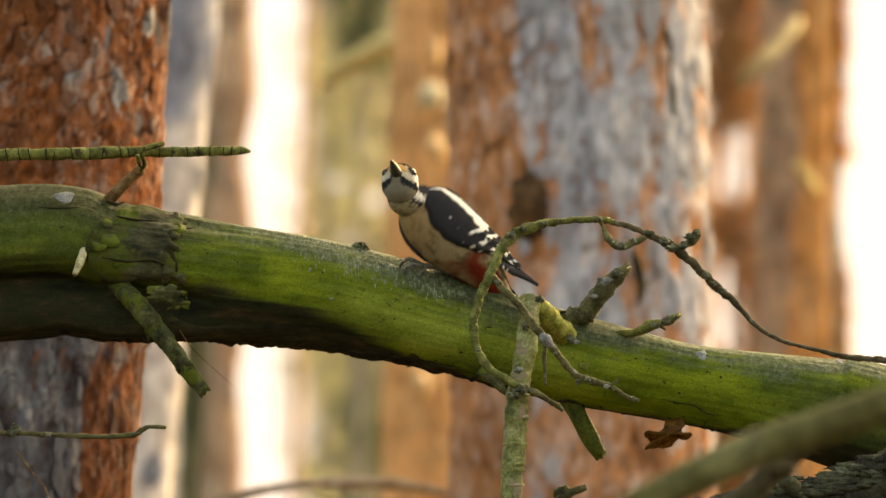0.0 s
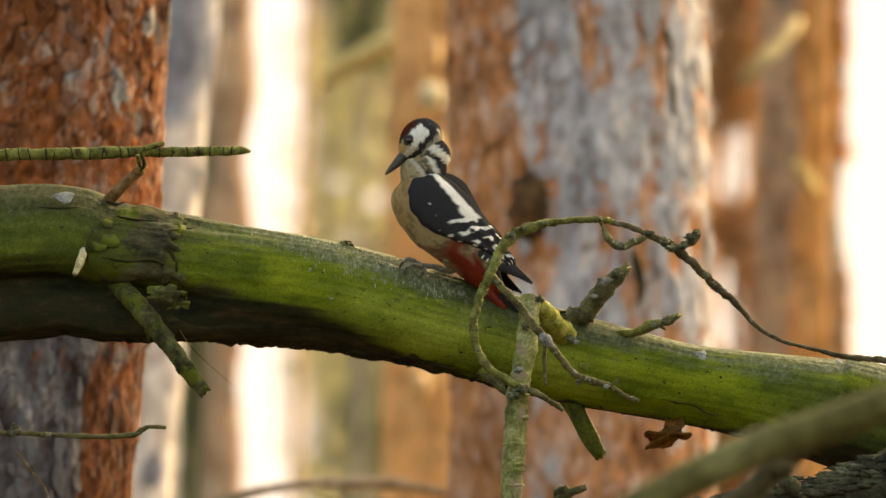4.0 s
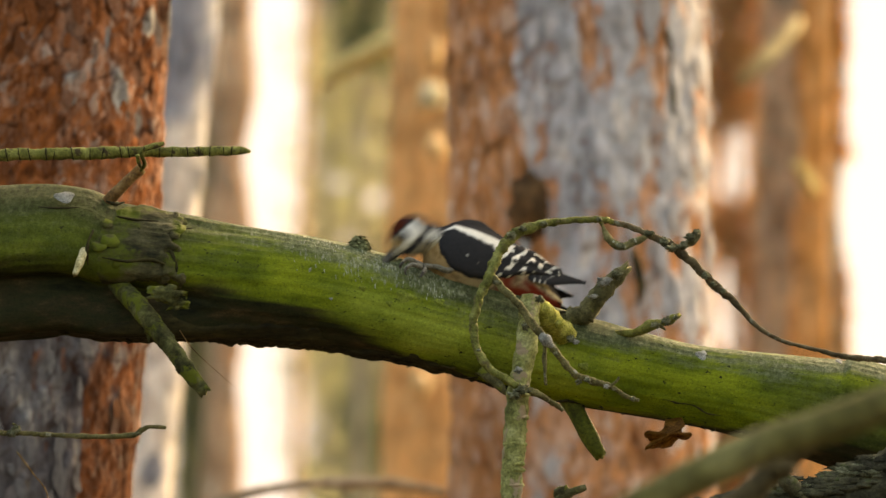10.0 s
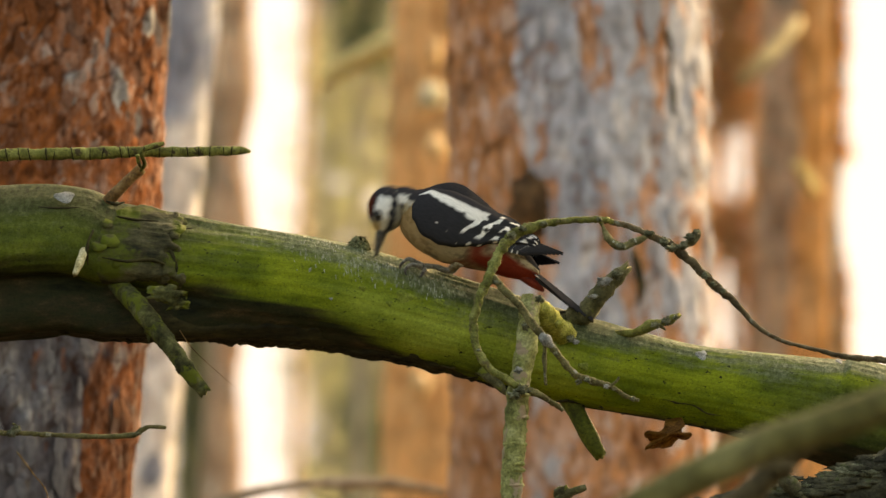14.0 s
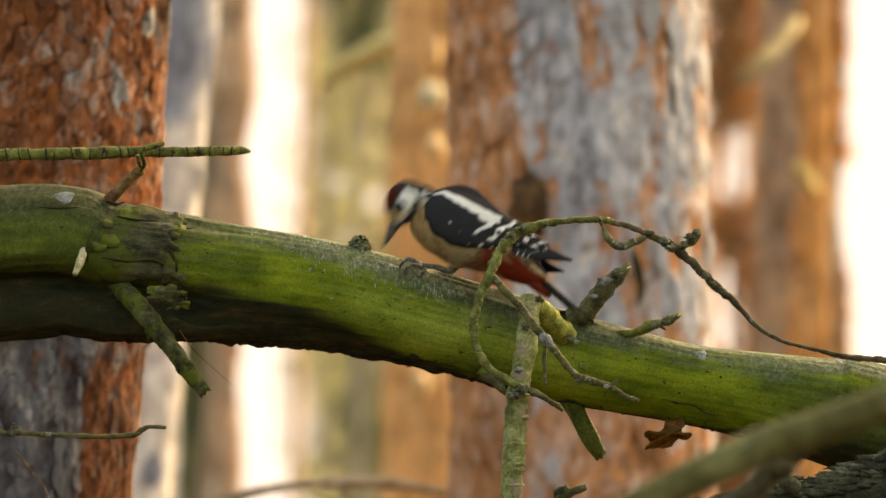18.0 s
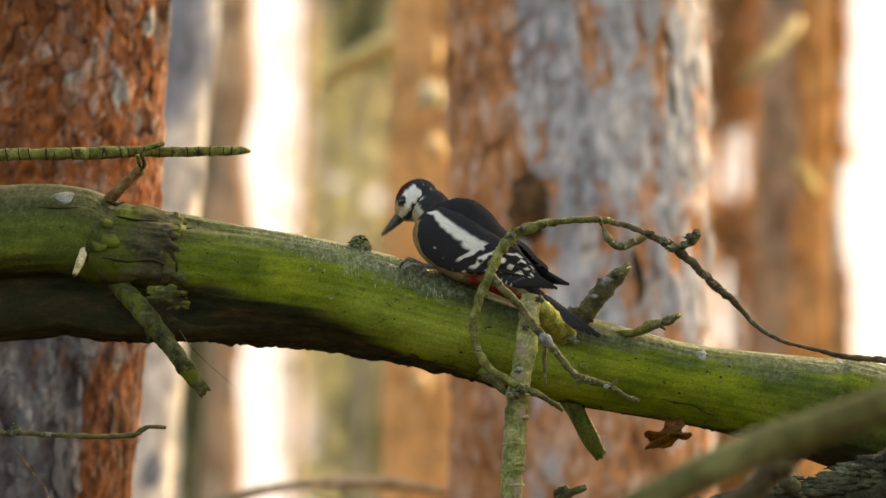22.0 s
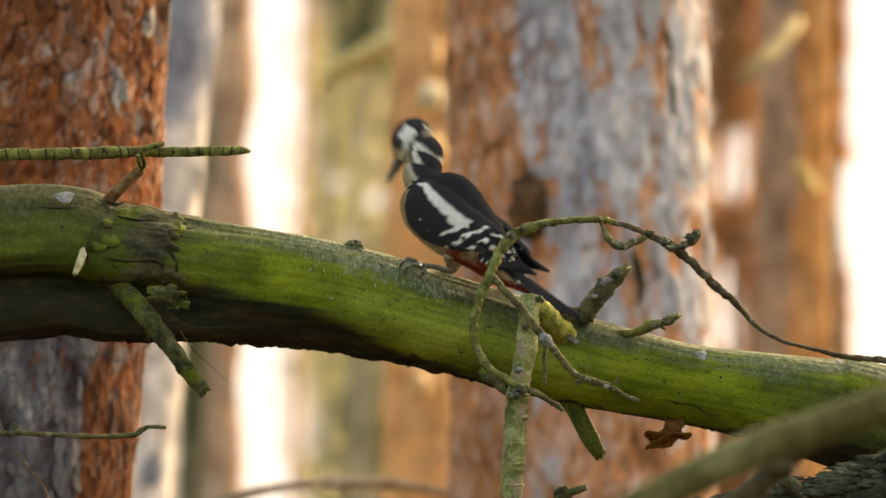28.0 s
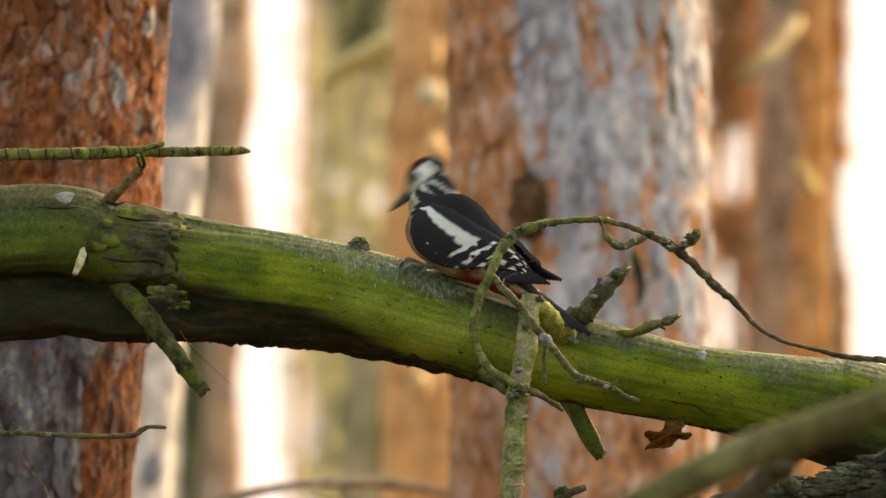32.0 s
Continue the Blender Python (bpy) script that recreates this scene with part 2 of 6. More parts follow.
BROWN_TWIG = mottled("bare_brown_twig", (0.12, 0.06, 0.02), (0.25, 0.14, 0.06), (0.36, 0.24, 0.12), 90, 500, 0.8, 0.0004, accent=(0.15, 0.15, 0.05), accent_scale=60)
ROUGH = mottled("rough_dark_bark", (0.014, 0.013, 0.009), (0.062, 0.06, 0.038), (0.16, 0.16, 0.11), 45, 300, 0.9, 0.0015, accent=(0.07, 0.09, 0.03), accent_scale=45)
NEAR = mottled("olive_branch_bark", (0.07, 0.062, 0.018), (0.132, 0.12, 0.042), (0.215, 0.2, 0.09), 14, 120, 0.85, 0.001)
NEAR_DARK = mottled("brown_branch_bark", (0.024, 0.018, 0.008), (0.06, 0.045, 0.02), (0.1, 0.078, 0.04), 14, 120, 0.85, 0.001)
PALE_BRANCH = mottled("pale_branch_bark", (0.25, 0.2, 0.14), (0.42, 0.34, 0.25), (0.55, 0.47, 0.37), 10, 90, 0.85, 0.001)
YELLOW_BRANCH = mottled("yellow_green_branch_bark", (0.5, 0.39, 0.16), (0.68, 0.54, 0.25), (0.78, 0.66, 0.36), 10, 90, 0.85, 0.001)
DULL_BRANCH = mottled("dull_yellow_branch_bark", (0.24, 0.18, 0.09), (0.32, 0.25, 0.13), (0.4, 0.33, 0.18), 10, 90, 0.85, 0.001)
LEAF_DEAD = translucent("dry_brown_leaf", (0.1, 0.042, 0.009), (0.22, 0.095, 0.018), (0.36, 0.17, 0.04), 90, 500, 0.6, 0.0003)
FOLIAGE = translucent("yellow_green_leaf", (0.17, 0.2, 0.11), (0.44, 0.43, 0.25), (0.75, 0.69, 0.42), 1.3, 14, 0.6, 0.001)
FOLIAGE_DARK = translucent("dull_green_leaf", (0.045, 0.07, 0.05), (0.11, 0.14, 0.085), (0.22, 0.25, 0.15), 1.3, 14, 0.6, 0.001)
# Paler than nearer leaves: sunlight on the far crown put into the colour.
FOLIAGE_FAR = translucent("sun_tinted_far_leaf", (0.3, 0.31, 0.19), (0.56, 0.5, 0.33), (0.8, 0.68, 0.48), 1.6, 8, 0.6, 0.001)
RUSSET = translucent("russet_leaf", (0.47, 0.24, 0.11), (0.72, 0.42, 0.21), (0.88, 0.6, 0.33), 1.6, 14, 0.6, 0.001)
RUSSET_LIGHT = translucent("orange_brown_leaf", (0.4, 0.17, 0.05), (0.62, 0.3, 0.1), (0.8, 0.48, 0.2), 1.6, 14, 0.6, 0.001)
SOIL = mottled("forest_floor", (0.02, 0.015, 0.008), (0.06, 0.042, 0.022), (0.12, 0.09, 0.05), 1.5, 30, 0.95, 0.02)


# ---- building helpers ----
def sheet_mesh(name, verts, faces, smooth=True, values=None, colours=None):
    me = bpy.data.meshes.new(name)
    me.from_pydata([tuple(v) for v in verts], [], [tuple(f) for f in faces])
    if smooth:
        me.polygons.foreach_set("use_smooth", [True] * len(me.polygons))
    for key, data in (values or {}).items():
        me.attributes.new(key, "FLOAT", "POINT").data.foreach_set("value", np.asarray(data, dtype=np.float32).ravel())
    if colours is not None:
        full = np.ones((len(colours), 4), dtype=np.float32)
        full[:, :3] = colours
        me.attributes.new("pattern", "FLOAT_COLOR", "POINT").data.foreach_set("color", full.ravel())
    me.update()
    return me


def part(name, data, material, parent=None, label=""):
    """Links a mesh, a bmesh or a (verts, faces) pair as one mesh object under its thing."""
    if isinstance(data, tuple):
        data = sheet_mesh(name, *data)
    elif isinstance(data, bmesh.types.BMesh):
        bm, data = data, bpy.data.meshes.new(name)
        bm.to_mesh(data)
        bm.free()
    if material and not data.materials:
        data.materials.append(material)
    ob = new(name, data)
    ob.parent = parent
    return tagged(ob, label)


def thing(name, at, label, category, group="", kind=""):
    ob = new(name)
    ob.empty_display_size = 0.05
    ob.location = at
    return tagged(ob, label, category, group, kind)


def under(root, name, data, material, label=""):
    """A part whose mesh is given in the place's own metres."""
    ob = part(name, data, material, root, label)
    ob.matrix_parent_inverse = Matrix.Translation(-root.location)
    return ob


def spline(keys, steps):
    """Catmull-Rom through rows of numbers."""
    k = np.array(keys, dtype=float)
    k = np.vstack([2 * k[0] - k[1], k, 2 * k[-1] - k[-2]])
    out = []
    for i in range(1, len(k) - 2):
        for t in np.arange(steps) / steps:
            out.append(0.5 * (2 * k[i] + (k[i + 1] - k[i - 1]) * t + (2 * k[i - 1] - 5 * k[i] + 4 * k[i + 1] - k[i + 2]) * t ** 2
                              + (3 * k[i] - k[i - 1] - 3 * k[i + 1] + k[i + 2]) * t ** 3))
    out.append(k[-2])
    return np.array(out)


def lump(p, scale, seed=0.0):
    return noise.noise(Vector((p[0] * scale + seed, p[1] * scale - seed, p[2] * scale + 2 * seed)))


def tube(keys, steps=6, seg=10, rough=0.12, grain=90.0, seed=0.0, blunt=True, ragged=0.0):
    """A branch: rows of x, y, z, radius. rough: unevenness as a share of the radius. ragged: splinters at the far end."""
    rows = spline(keys, steps)
    pts, rad = rows[:, :3], rows[:, 3]
    tan = np.gradient(pts, axis=0)
    tan /= np.linalg.norm(tan, axis=1)[:, None] + 1e-12
    side = np.cross(tan[0], (0.3, 1.0, 0.2))
    verts, faces = [], []
    for i in range(len(pts)):
        side = side - tan[i] * side.dot(tan[i])
        side /= np.linalg.norm(side)
        other = np.cross(tan[i], side)
        for j in range(seg):
            w = 2 * math.pi * j / seg
            d = side * math.cos(w) + other * math.sin(w)
            p = pts[i] + d * rad[i]
            r = rad[i] * (1 + rough * (1.3 * lump(p, grain * 0.35, seed) + lump(p, grain, seed + 3)))
            q = pts[i] + d * r
            if ragged and i == len(pts) - 1:
                q = q + tan[i] * ragged * random.uniform(-0.4, 1.0)
            verts.append(q)
    for i in range(len(pts) - 1):
        for j in range(seg):
            faces.append((i * seg + j, i * seg + (j + 1) % seg, (i + 1) * seg + (j + 1) % seg, (i + 1) * seg + j))
    for end, i in ((0, 0), (1, len(pts) - 1)):
        c = len(verts)
        verts.append(pts[i] + tan[i] * rad[i] * (0.25 if blunt else 0.8) * (1 if end else -1))
        for j in range(seg):
            f = (i * seg + j, i * seg + (j + 1) % seg, c)
            faces.append(f if end else f[::-1])
    return verts, faces


def run(*grid, y=0.0):
    """Branch rows from grid places (a, b, radius) or (a, b, radius, y), the radius in grid units too."""
    out = []
    for g in grid:
        d = g[3] if len(g) > 3 else y
        p = P(g[0], g[1], d)
        out.append((*p, g[2] * UNIT * (d + REACH) / REACH))
    return out


def blob(centre, size, grain, amount, seed=0.0, rings=10, seg=14):
    """An uneven lump."""
    verts, faces = [], []
    for i in range(rings + 1):
        v = math.pi * i / rings
        for j in range(seg):
            w = 2 * math.pi * j / seg
            d = Vector((math.sin(v) * math.cos(w), math.sin(v) * math.sin(w), math.cos(v)))
            r = 1 + amount * (lump(d, grain, seed) + 0.5 * lump(d, grain * 2.3, seed + 5))
            verts.append(Vector(centre) + Vector((d.x * size[0], d.y * size[1], d.z * size[2])) * r)
    for i in range(rings):
        for j in range(seg):
            faces.append((i * seg + j, (i + 1) * seg + j, (i + 1) * seg + (j + 1) % seg, i * seg + (j + 1) % seg))
    return verts, faces


def field(x, y, freq, seed):
    """Smooth value noise on arrays, -1 to 1."""
    x, y = x * freq + 37.3 * seed, y * freq + 11.7 * seed
    xi, yi = np.floor(x), np.floor(y)
    xf, yf = x - xi, y - yi
    xf, yf = xf * xf * (3 - 2 * xf), yf * yf * (3 - 2 * yf)

    def h(a, b):
        s = np.sin(a * 127.1 + b * 311.7 + seed * 74.7) * 43758.5453
        return (s - np.floor(s)) * 2 - 1
    return (h(xi, yi) * (1 - xf) + h(xi + 1, yi) * xf) * (1 - yf) + (h(xi, yi + 1) * (1 - xf) + h(xi + 1, yi + 1) * xf) * yf


def cells(x, y, seed):
    """Plates on arrays: each one's own random height, and the distance to its edge."""
    xi, yi = np.floor(x), np.floor(y)
    best, second, own = np.full(x.shape, 9.0), np.full(x.shape, 9.0), np.zeros(x.shape)

    def h(a, b, k):
        s = np.sin(a * 127.1 + b * 311.7 + (seed + k) * 74.7) * 43758.5453
        return s - np.floor(s)
    for dx in (-1, 0, 1):
        for dy in (-1, 0, 1):
            cx, cy = xi + dx, yi + dy
            d = np.hypot(cx + h(cx, cy, 1) - x, cy + h(cx, cy, 2) - y)
            nearer = d < best
            second = np.where(nearer, best, np.minimum(second, d))
            own = np.where(nearer, h(cx, cy, 3), own)
            best = np.where(nearer, d, best)
    return own, second - best


# ---- ground ----
def ground():
    n = 80
    k = np.linspace(-1, 1, n + 1)
    g = np.sign(k) * (np.abs(k) ** 3) * 900 + k * 8
    x, y = np.meshgrid(g, g, indexing="ij")
    z = 0.05 * field(x, y, 0.6, 3) + 0.02 * field(x, y, 2.3, 4) - 0.05
    verts = np.stack([x, y, z], -1).reshape(-1, 3)
    faces = [(i * (n + 1) + j, (i + 1) * (n + 1) + j, (i + 1) * (n + 1) + j + 1, i * (n + 1) + j + 1) for i in range(n) for j in range(n)]
    ob = part("ground", (verts, faces), SOIL)
    tagged(ob, "brown forest floor of soil and dry litter", "ground", kind="structure")


ground()


def backdrop():
    """Bright hazy air far behind the wood."""
    corners = [P(a, b, 420.0) for a, b in ((-500, 1500), (2100, 1500), (2100, -600), (-500, -600))]
    m = bpy.data.materials.new("bright_haze")
    m.use_nodes = True
    n, l = m.node_tree.nodes, m.node_tree.links
    glow = n.new("ShaderNodeEmission")
    glow.inputs[0].default_value, glow.inputs[1].default_value = (*HAZE, 1), 1.0
    l.new(glow.outputs[0], n["Material Output"].inputs[0])
    ob = part("backdrop", (corners, [(0, 1, 2, 3)]), m)
    tagged(ob, "pale bright haze of sky behind the trees", "sky", kind="structure")


backdrop()


# ---- pine trunks ----
def pine(label, top, foot, y, material, cell, step, greyness, seed, relief=0.006, flakes=16, group="pine trees", height=7.0, slant=False, paleness=None, patches=(), darkness=None, wave=0.0):
    """A standing trunk. top, foot: (middle, half width) in grid units at the upper and lower edge of what is seen.
    patches: (across, up, half width, half height, amount) of greyer or barer spots."""
    hi, lo = P(top[0], 0, y), P(foot[0], 882, y)
    k = (y + REACH) / REACH * UNIT
    slope = (hi.x - lo.x) / (hi.z - lo.z)
    base = lo.x - slope * lo.z
    taper = (foot[1] - top[1]) * k / (hi.z - lo.z)

    def radius(z):
        return max(0.6 * top[1] * k, foot[1] * k - taper * (z - lo.z)) * (1 + 0.25 * np.exp(-max(z, 0) / 0.25))
    pad = 0.08 * (hi.z - lo.z)
    zs = np.concatenate([np.linspace(-0.1, lo.z - pad, 8)[:-1], np.arange(lo.z - pad, hi.z + pad, step), np.linspace(hi.z + pad, height, 12)])
    r0 = foot[1] * k
    seg = int(2 * math.pi * r0 / step)
    w = np.linspace(0, 2 * math.pi, seg, endpoint=False)
    Z, W = np.meshgrid(zs, w, indexing="ij")
    R = np.array([radius(z) for z in zs])[:, None] * np.ones_like(W)
    arc = W * r0
    arc2 = arc - 0.35 * Z if slant else arc
    warp = 0.35 * field(arc, Z, 1.2 / cell[0], seed + 9)
    own, edge = cells(arc / cell[0] + warp, Z / cell[1] + 0.5 * warp, seed)
    own2, edge2 = cells(arc2 / cell[0] * 2.3 - 2 * warp, Z / cell[1] * 2.1 + warp, seed + 20)
    own3 = cells(arc2 / cell[0] * 4.1 + 3 * warp, Z / cell[1] * 3.3 - warp, seed + 31)[0]
    crack = np.clip(1 - edge / 0.14, 0, 1) * smooth01(field(arc, Z * 0.6, 0.8 / cell[0], seed + 12), -0.1, 0.5)
    R = R + relief * (own - 0.5) * 0.7 + 0.4 * relief * (own2 - 0.5) - relief * 0.6 * crack ** 2 + 0.03 * r0 * field(arc, Z, 3.0, seed + 2) \
        + 0.5 * relief * field(arc, Z * 0.5, 2.2 / cell[0], seed + 3) + 0.3 * relief * field(arc, Z * 0.6, 5 / cell[0], seed + 4)
    R = R + wave * field(arc * 0.2, Z, 5.0, seed + 40)
    X = base + slope * Z + R * np.sin(W)
    Y = y - R * np.cos(W)
    verts = np.stack([X, Y, Z], -1).reshape(-1, 3)
    rows, cols = Z.shape
    i, j = np.meshgrid(np.arange(rows - 1), np.arange(cols), indexing="ij")
    i, j = i.ravel(), j.ravel()
    jn = (j + 1) % cols
    faces = np.stack([i * cols + j, i * cols + jn, (i + 1) * cols + jn, (i + 1) * cols + j], -1)
    up = (Z - lo.z) / (hi.z - lo.z)
    grey = np.clip(greyness(np.sin(W), up) + 0.14 * field(arc, Z, 9, seed + 5) + 0.2 * field(arc, Z * 0.45, 26, seed + 6) + 0.2 * (own - 0.5), 0, 1)
    for ps, pu, rs, ru, amount in patches:
        spot = np.exp(-((np.sin(W) - ps) / rs) ** 2 - ((up - pu) / ru) ** 2) * (np.cos(W) > 0)
        grey = np.clip(grey + amount * spot * (0.75 + 0.5 * field(arc, Z * 0.5, 40, seed + 8)), 0, 1)
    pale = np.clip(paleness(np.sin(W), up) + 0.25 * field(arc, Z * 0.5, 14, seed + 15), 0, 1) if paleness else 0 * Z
    deep = np.clip(crack * 0.9 + (0.45 * np.clip(1 - edge2 / 0.12, 0, 1) * smooth01(field(arc, Z, 1.1 / cell[0], seed + 14), 0.0, 0.5) if slant else 0), 0, 1)
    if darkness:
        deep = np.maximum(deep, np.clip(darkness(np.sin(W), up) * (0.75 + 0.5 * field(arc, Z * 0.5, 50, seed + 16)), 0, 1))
    root = thing("pine_tree", (base, y, 0), label, "pine tree", group)
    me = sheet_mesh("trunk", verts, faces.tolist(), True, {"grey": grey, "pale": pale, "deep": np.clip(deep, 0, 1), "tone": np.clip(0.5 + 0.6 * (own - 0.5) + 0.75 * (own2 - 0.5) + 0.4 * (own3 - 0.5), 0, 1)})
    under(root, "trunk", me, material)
    if flakes:
        shared = [flake_mesh(s, material, 6 <= s < 12, 0.6 if s >= 12 else 0.0) for s in range(18)]
        rnd = random.Random(int(seed * 10))
        for f in range(flakes):
            z, a = rnd.uniform(lo.z - pad / 2, hi.z + pad / 2), rnd.uniform(-1.45, 1.45)
            r = radius(z) + relief * rnd.uniform(0.1, 0.6)
            at = np.array(math.sin(a)), np.array((z - lo.z) / (hi.z - lo.z))
            ob = part("bark_flake", shared[f % 6 + (6 if greyness(*at) > 0.4 else 12 if darkness and darkness(*at) > 0.4 else 0)], None, root)
            s = rnd.uniform(0.25, 0.7) * cell[0]
            turn = Matrix.Rotation(a, 4, "Z") @ Matrix.Rotation(rnd.uniform(-0.3, 0.3), 4, "Y") @ Matrix.Rotation(rnd.uniform(-0.25, 0.12), 4, "X")
            ob.matrix_basis = Matrix.Translation((slope * z + r * math.sin(a), -r * math.cos(a), z)) @ turn @ Matrix.Diagonal((s, s, s * rnd.uniform(1.6, 3.2), 1))
    return root


def flake_mesh(s, material, old=False, deep=0.0):
    """A curled scale of bark about one unit wide, facing -y."""
    rnd = random.Random(s + 50)
    n = 9
    rim = [(0.5 * math.cos(2 * math.pi * k / n) * rnd.uniform(0.6, 1.1), 0.5 * math.sin(2 * math.pi * k / n) * rnd.uniform(0.6, 1.1)) for k in range(n)]
    verts, faces = [], []
    for depth in (-0.05, 0.04):
        for x, z in rim:
            verts.append((x, depth * 0.5 - 0.12 * (x * x + z * z) * rnd.uniform(0.4, 1.4), z))
        verts.append((0, depth, 0))
    for k in range(n):
        k2 = (k + 1) % n
        faces += [(k, k2, n), (n + 1 + k2, n + 1 + k, 2 * n + 1), (k, n + 1 + k, n + 1 + k2, k2)]
    g = rnd.uniform(0.5, 0.9) if old else rnd.uniform(0.05, 0.4)
    me = sheet_mesh("bark_flake", verts, faces, False, {"grey": [g] * len(verts), "pale": [0.3] * len(verts), "deep": [deep] * len(verts), "tone": [rnd.random()] * len(verts)})
    me.materials.append(material)
    return me


def smooth01(v, low, high):
    t = np.clip((v - low) / (high - low), 0, 1)
    return t * t * (3 - 2 * t)


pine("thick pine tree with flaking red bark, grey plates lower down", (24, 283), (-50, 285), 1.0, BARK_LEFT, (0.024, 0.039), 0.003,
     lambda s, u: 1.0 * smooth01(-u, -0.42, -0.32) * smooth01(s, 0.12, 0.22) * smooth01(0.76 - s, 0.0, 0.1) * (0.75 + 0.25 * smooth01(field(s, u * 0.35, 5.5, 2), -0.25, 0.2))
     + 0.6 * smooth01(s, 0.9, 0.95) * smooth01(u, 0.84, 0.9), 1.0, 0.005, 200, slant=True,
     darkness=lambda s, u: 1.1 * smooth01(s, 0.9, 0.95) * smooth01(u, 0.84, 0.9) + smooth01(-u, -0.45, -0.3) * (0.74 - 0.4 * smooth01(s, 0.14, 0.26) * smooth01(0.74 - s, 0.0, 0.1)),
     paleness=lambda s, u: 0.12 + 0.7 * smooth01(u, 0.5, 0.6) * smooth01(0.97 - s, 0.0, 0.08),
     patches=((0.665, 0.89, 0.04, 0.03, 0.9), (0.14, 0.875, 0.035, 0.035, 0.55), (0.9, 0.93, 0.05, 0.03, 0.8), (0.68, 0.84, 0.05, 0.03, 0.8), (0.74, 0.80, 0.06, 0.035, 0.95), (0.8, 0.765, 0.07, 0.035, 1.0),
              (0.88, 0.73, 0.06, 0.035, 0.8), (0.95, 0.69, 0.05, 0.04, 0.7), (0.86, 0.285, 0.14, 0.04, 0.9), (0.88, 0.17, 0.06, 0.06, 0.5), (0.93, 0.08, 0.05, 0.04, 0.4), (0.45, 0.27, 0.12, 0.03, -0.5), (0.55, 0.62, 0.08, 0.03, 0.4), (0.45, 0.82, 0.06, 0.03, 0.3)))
# Plates paler across the right; bark darker at lower left and right edge.
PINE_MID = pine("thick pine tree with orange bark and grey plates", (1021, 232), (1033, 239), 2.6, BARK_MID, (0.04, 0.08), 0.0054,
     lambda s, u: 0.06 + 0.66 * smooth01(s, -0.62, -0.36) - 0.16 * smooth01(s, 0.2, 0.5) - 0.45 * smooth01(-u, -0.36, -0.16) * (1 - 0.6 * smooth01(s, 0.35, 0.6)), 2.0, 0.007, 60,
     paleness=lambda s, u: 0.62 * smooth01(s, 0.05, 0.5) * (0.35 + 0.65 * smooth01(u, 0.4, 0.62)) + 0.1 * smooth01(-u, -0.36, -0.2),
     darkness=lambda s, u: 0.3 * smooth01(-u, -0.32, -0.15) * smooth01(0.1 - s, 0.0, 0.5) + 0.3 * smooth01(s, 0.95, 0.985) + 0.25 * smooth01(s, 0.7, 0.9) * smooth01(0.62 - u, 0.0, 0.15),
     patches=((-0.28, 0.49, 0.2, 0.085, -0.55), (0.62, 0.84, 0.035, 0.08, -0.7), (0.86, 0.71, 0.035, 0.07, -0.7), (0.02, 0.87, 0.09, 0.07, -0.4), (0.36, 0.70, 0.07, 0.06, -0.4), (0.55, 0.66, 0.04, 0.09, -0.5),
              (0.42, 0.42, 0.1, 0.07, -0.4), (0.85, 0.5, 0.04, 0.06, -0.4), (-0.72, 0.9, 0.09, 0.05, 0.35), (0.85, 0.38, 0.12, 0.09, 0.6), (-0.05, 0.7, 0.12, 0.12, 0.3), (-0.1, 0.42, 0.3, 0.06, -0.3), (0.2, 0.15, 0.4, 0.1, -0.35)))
pine("slender pine tree with pale pinkish bark, sunlight painted in", (316, 72), (228, 72), 4.6, BARK_PALE, (0.05, 0.1), 0.012,
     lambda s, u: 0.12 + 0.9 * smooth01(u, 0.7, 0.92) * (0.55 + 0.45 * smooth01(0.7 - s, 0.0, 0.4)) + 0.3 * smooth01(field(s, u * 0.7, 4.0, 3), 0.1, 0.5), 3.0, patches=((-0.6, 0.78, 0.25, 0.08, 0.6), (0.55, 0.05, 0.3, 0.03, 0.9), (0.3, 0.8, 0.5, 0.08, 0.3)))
# Grey left half, warm right half: side light put into the bark colour.
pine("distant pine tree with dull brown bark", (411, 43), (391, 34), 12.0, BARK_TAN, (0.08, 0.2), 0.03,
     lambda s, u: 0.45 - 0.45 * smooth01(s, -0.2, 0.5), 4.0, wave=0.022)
pine("thin distant pine sapling with pinkish bark", (549, 10), (521, 10), 22.0, BARK_TAN, (0.08, 0.2), 0.04,
     lambda s, u: 0.1 + 0 * u, 9.0, 0.003, 0)
PINE_ORANGE = pine("pine tree with orange bark, sunlight painted into its brightness", (775, 76), (752, 80), 8.0, BARK_FAR, (0.07, 0.16), 0.02,
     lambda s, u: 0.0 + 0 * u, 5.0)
# Shaded left side and sunlit right side painted through the grey mask.
PINE_RIGHT = pine("pine tree with orange bark, its shaded brown side painted in", (1409, 64), (1396, 68), 9.0, BARK_RIGHT, (0.07, 0.16), 0.02,
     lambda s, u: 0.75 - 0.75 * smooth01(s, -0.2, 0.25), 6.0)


# ---- leafy young tree far behind ----
# small gaps through all the crowns, as places in the log's plane
SKY_GAPS = [
    (P(a, b).x, P(a, b).z - EYE_Z, r * UNIT) for a, b, r in ((598, 326, 15), (662, 350, 17), (612, 425, 12), (618, 245, 9), (648, 690, 10), (604, 770, 7),
                                                              (1304, 248, 24), (1300, 290, 30), (1296, 332, 29), (1290, 490, 22), (1289, 525, 26), (1288, 562, 28), (1287, 600, 28), (1470, 205, 16), (1468, 478, 12), (1486, 120, 8), (1490, 312, 9))]


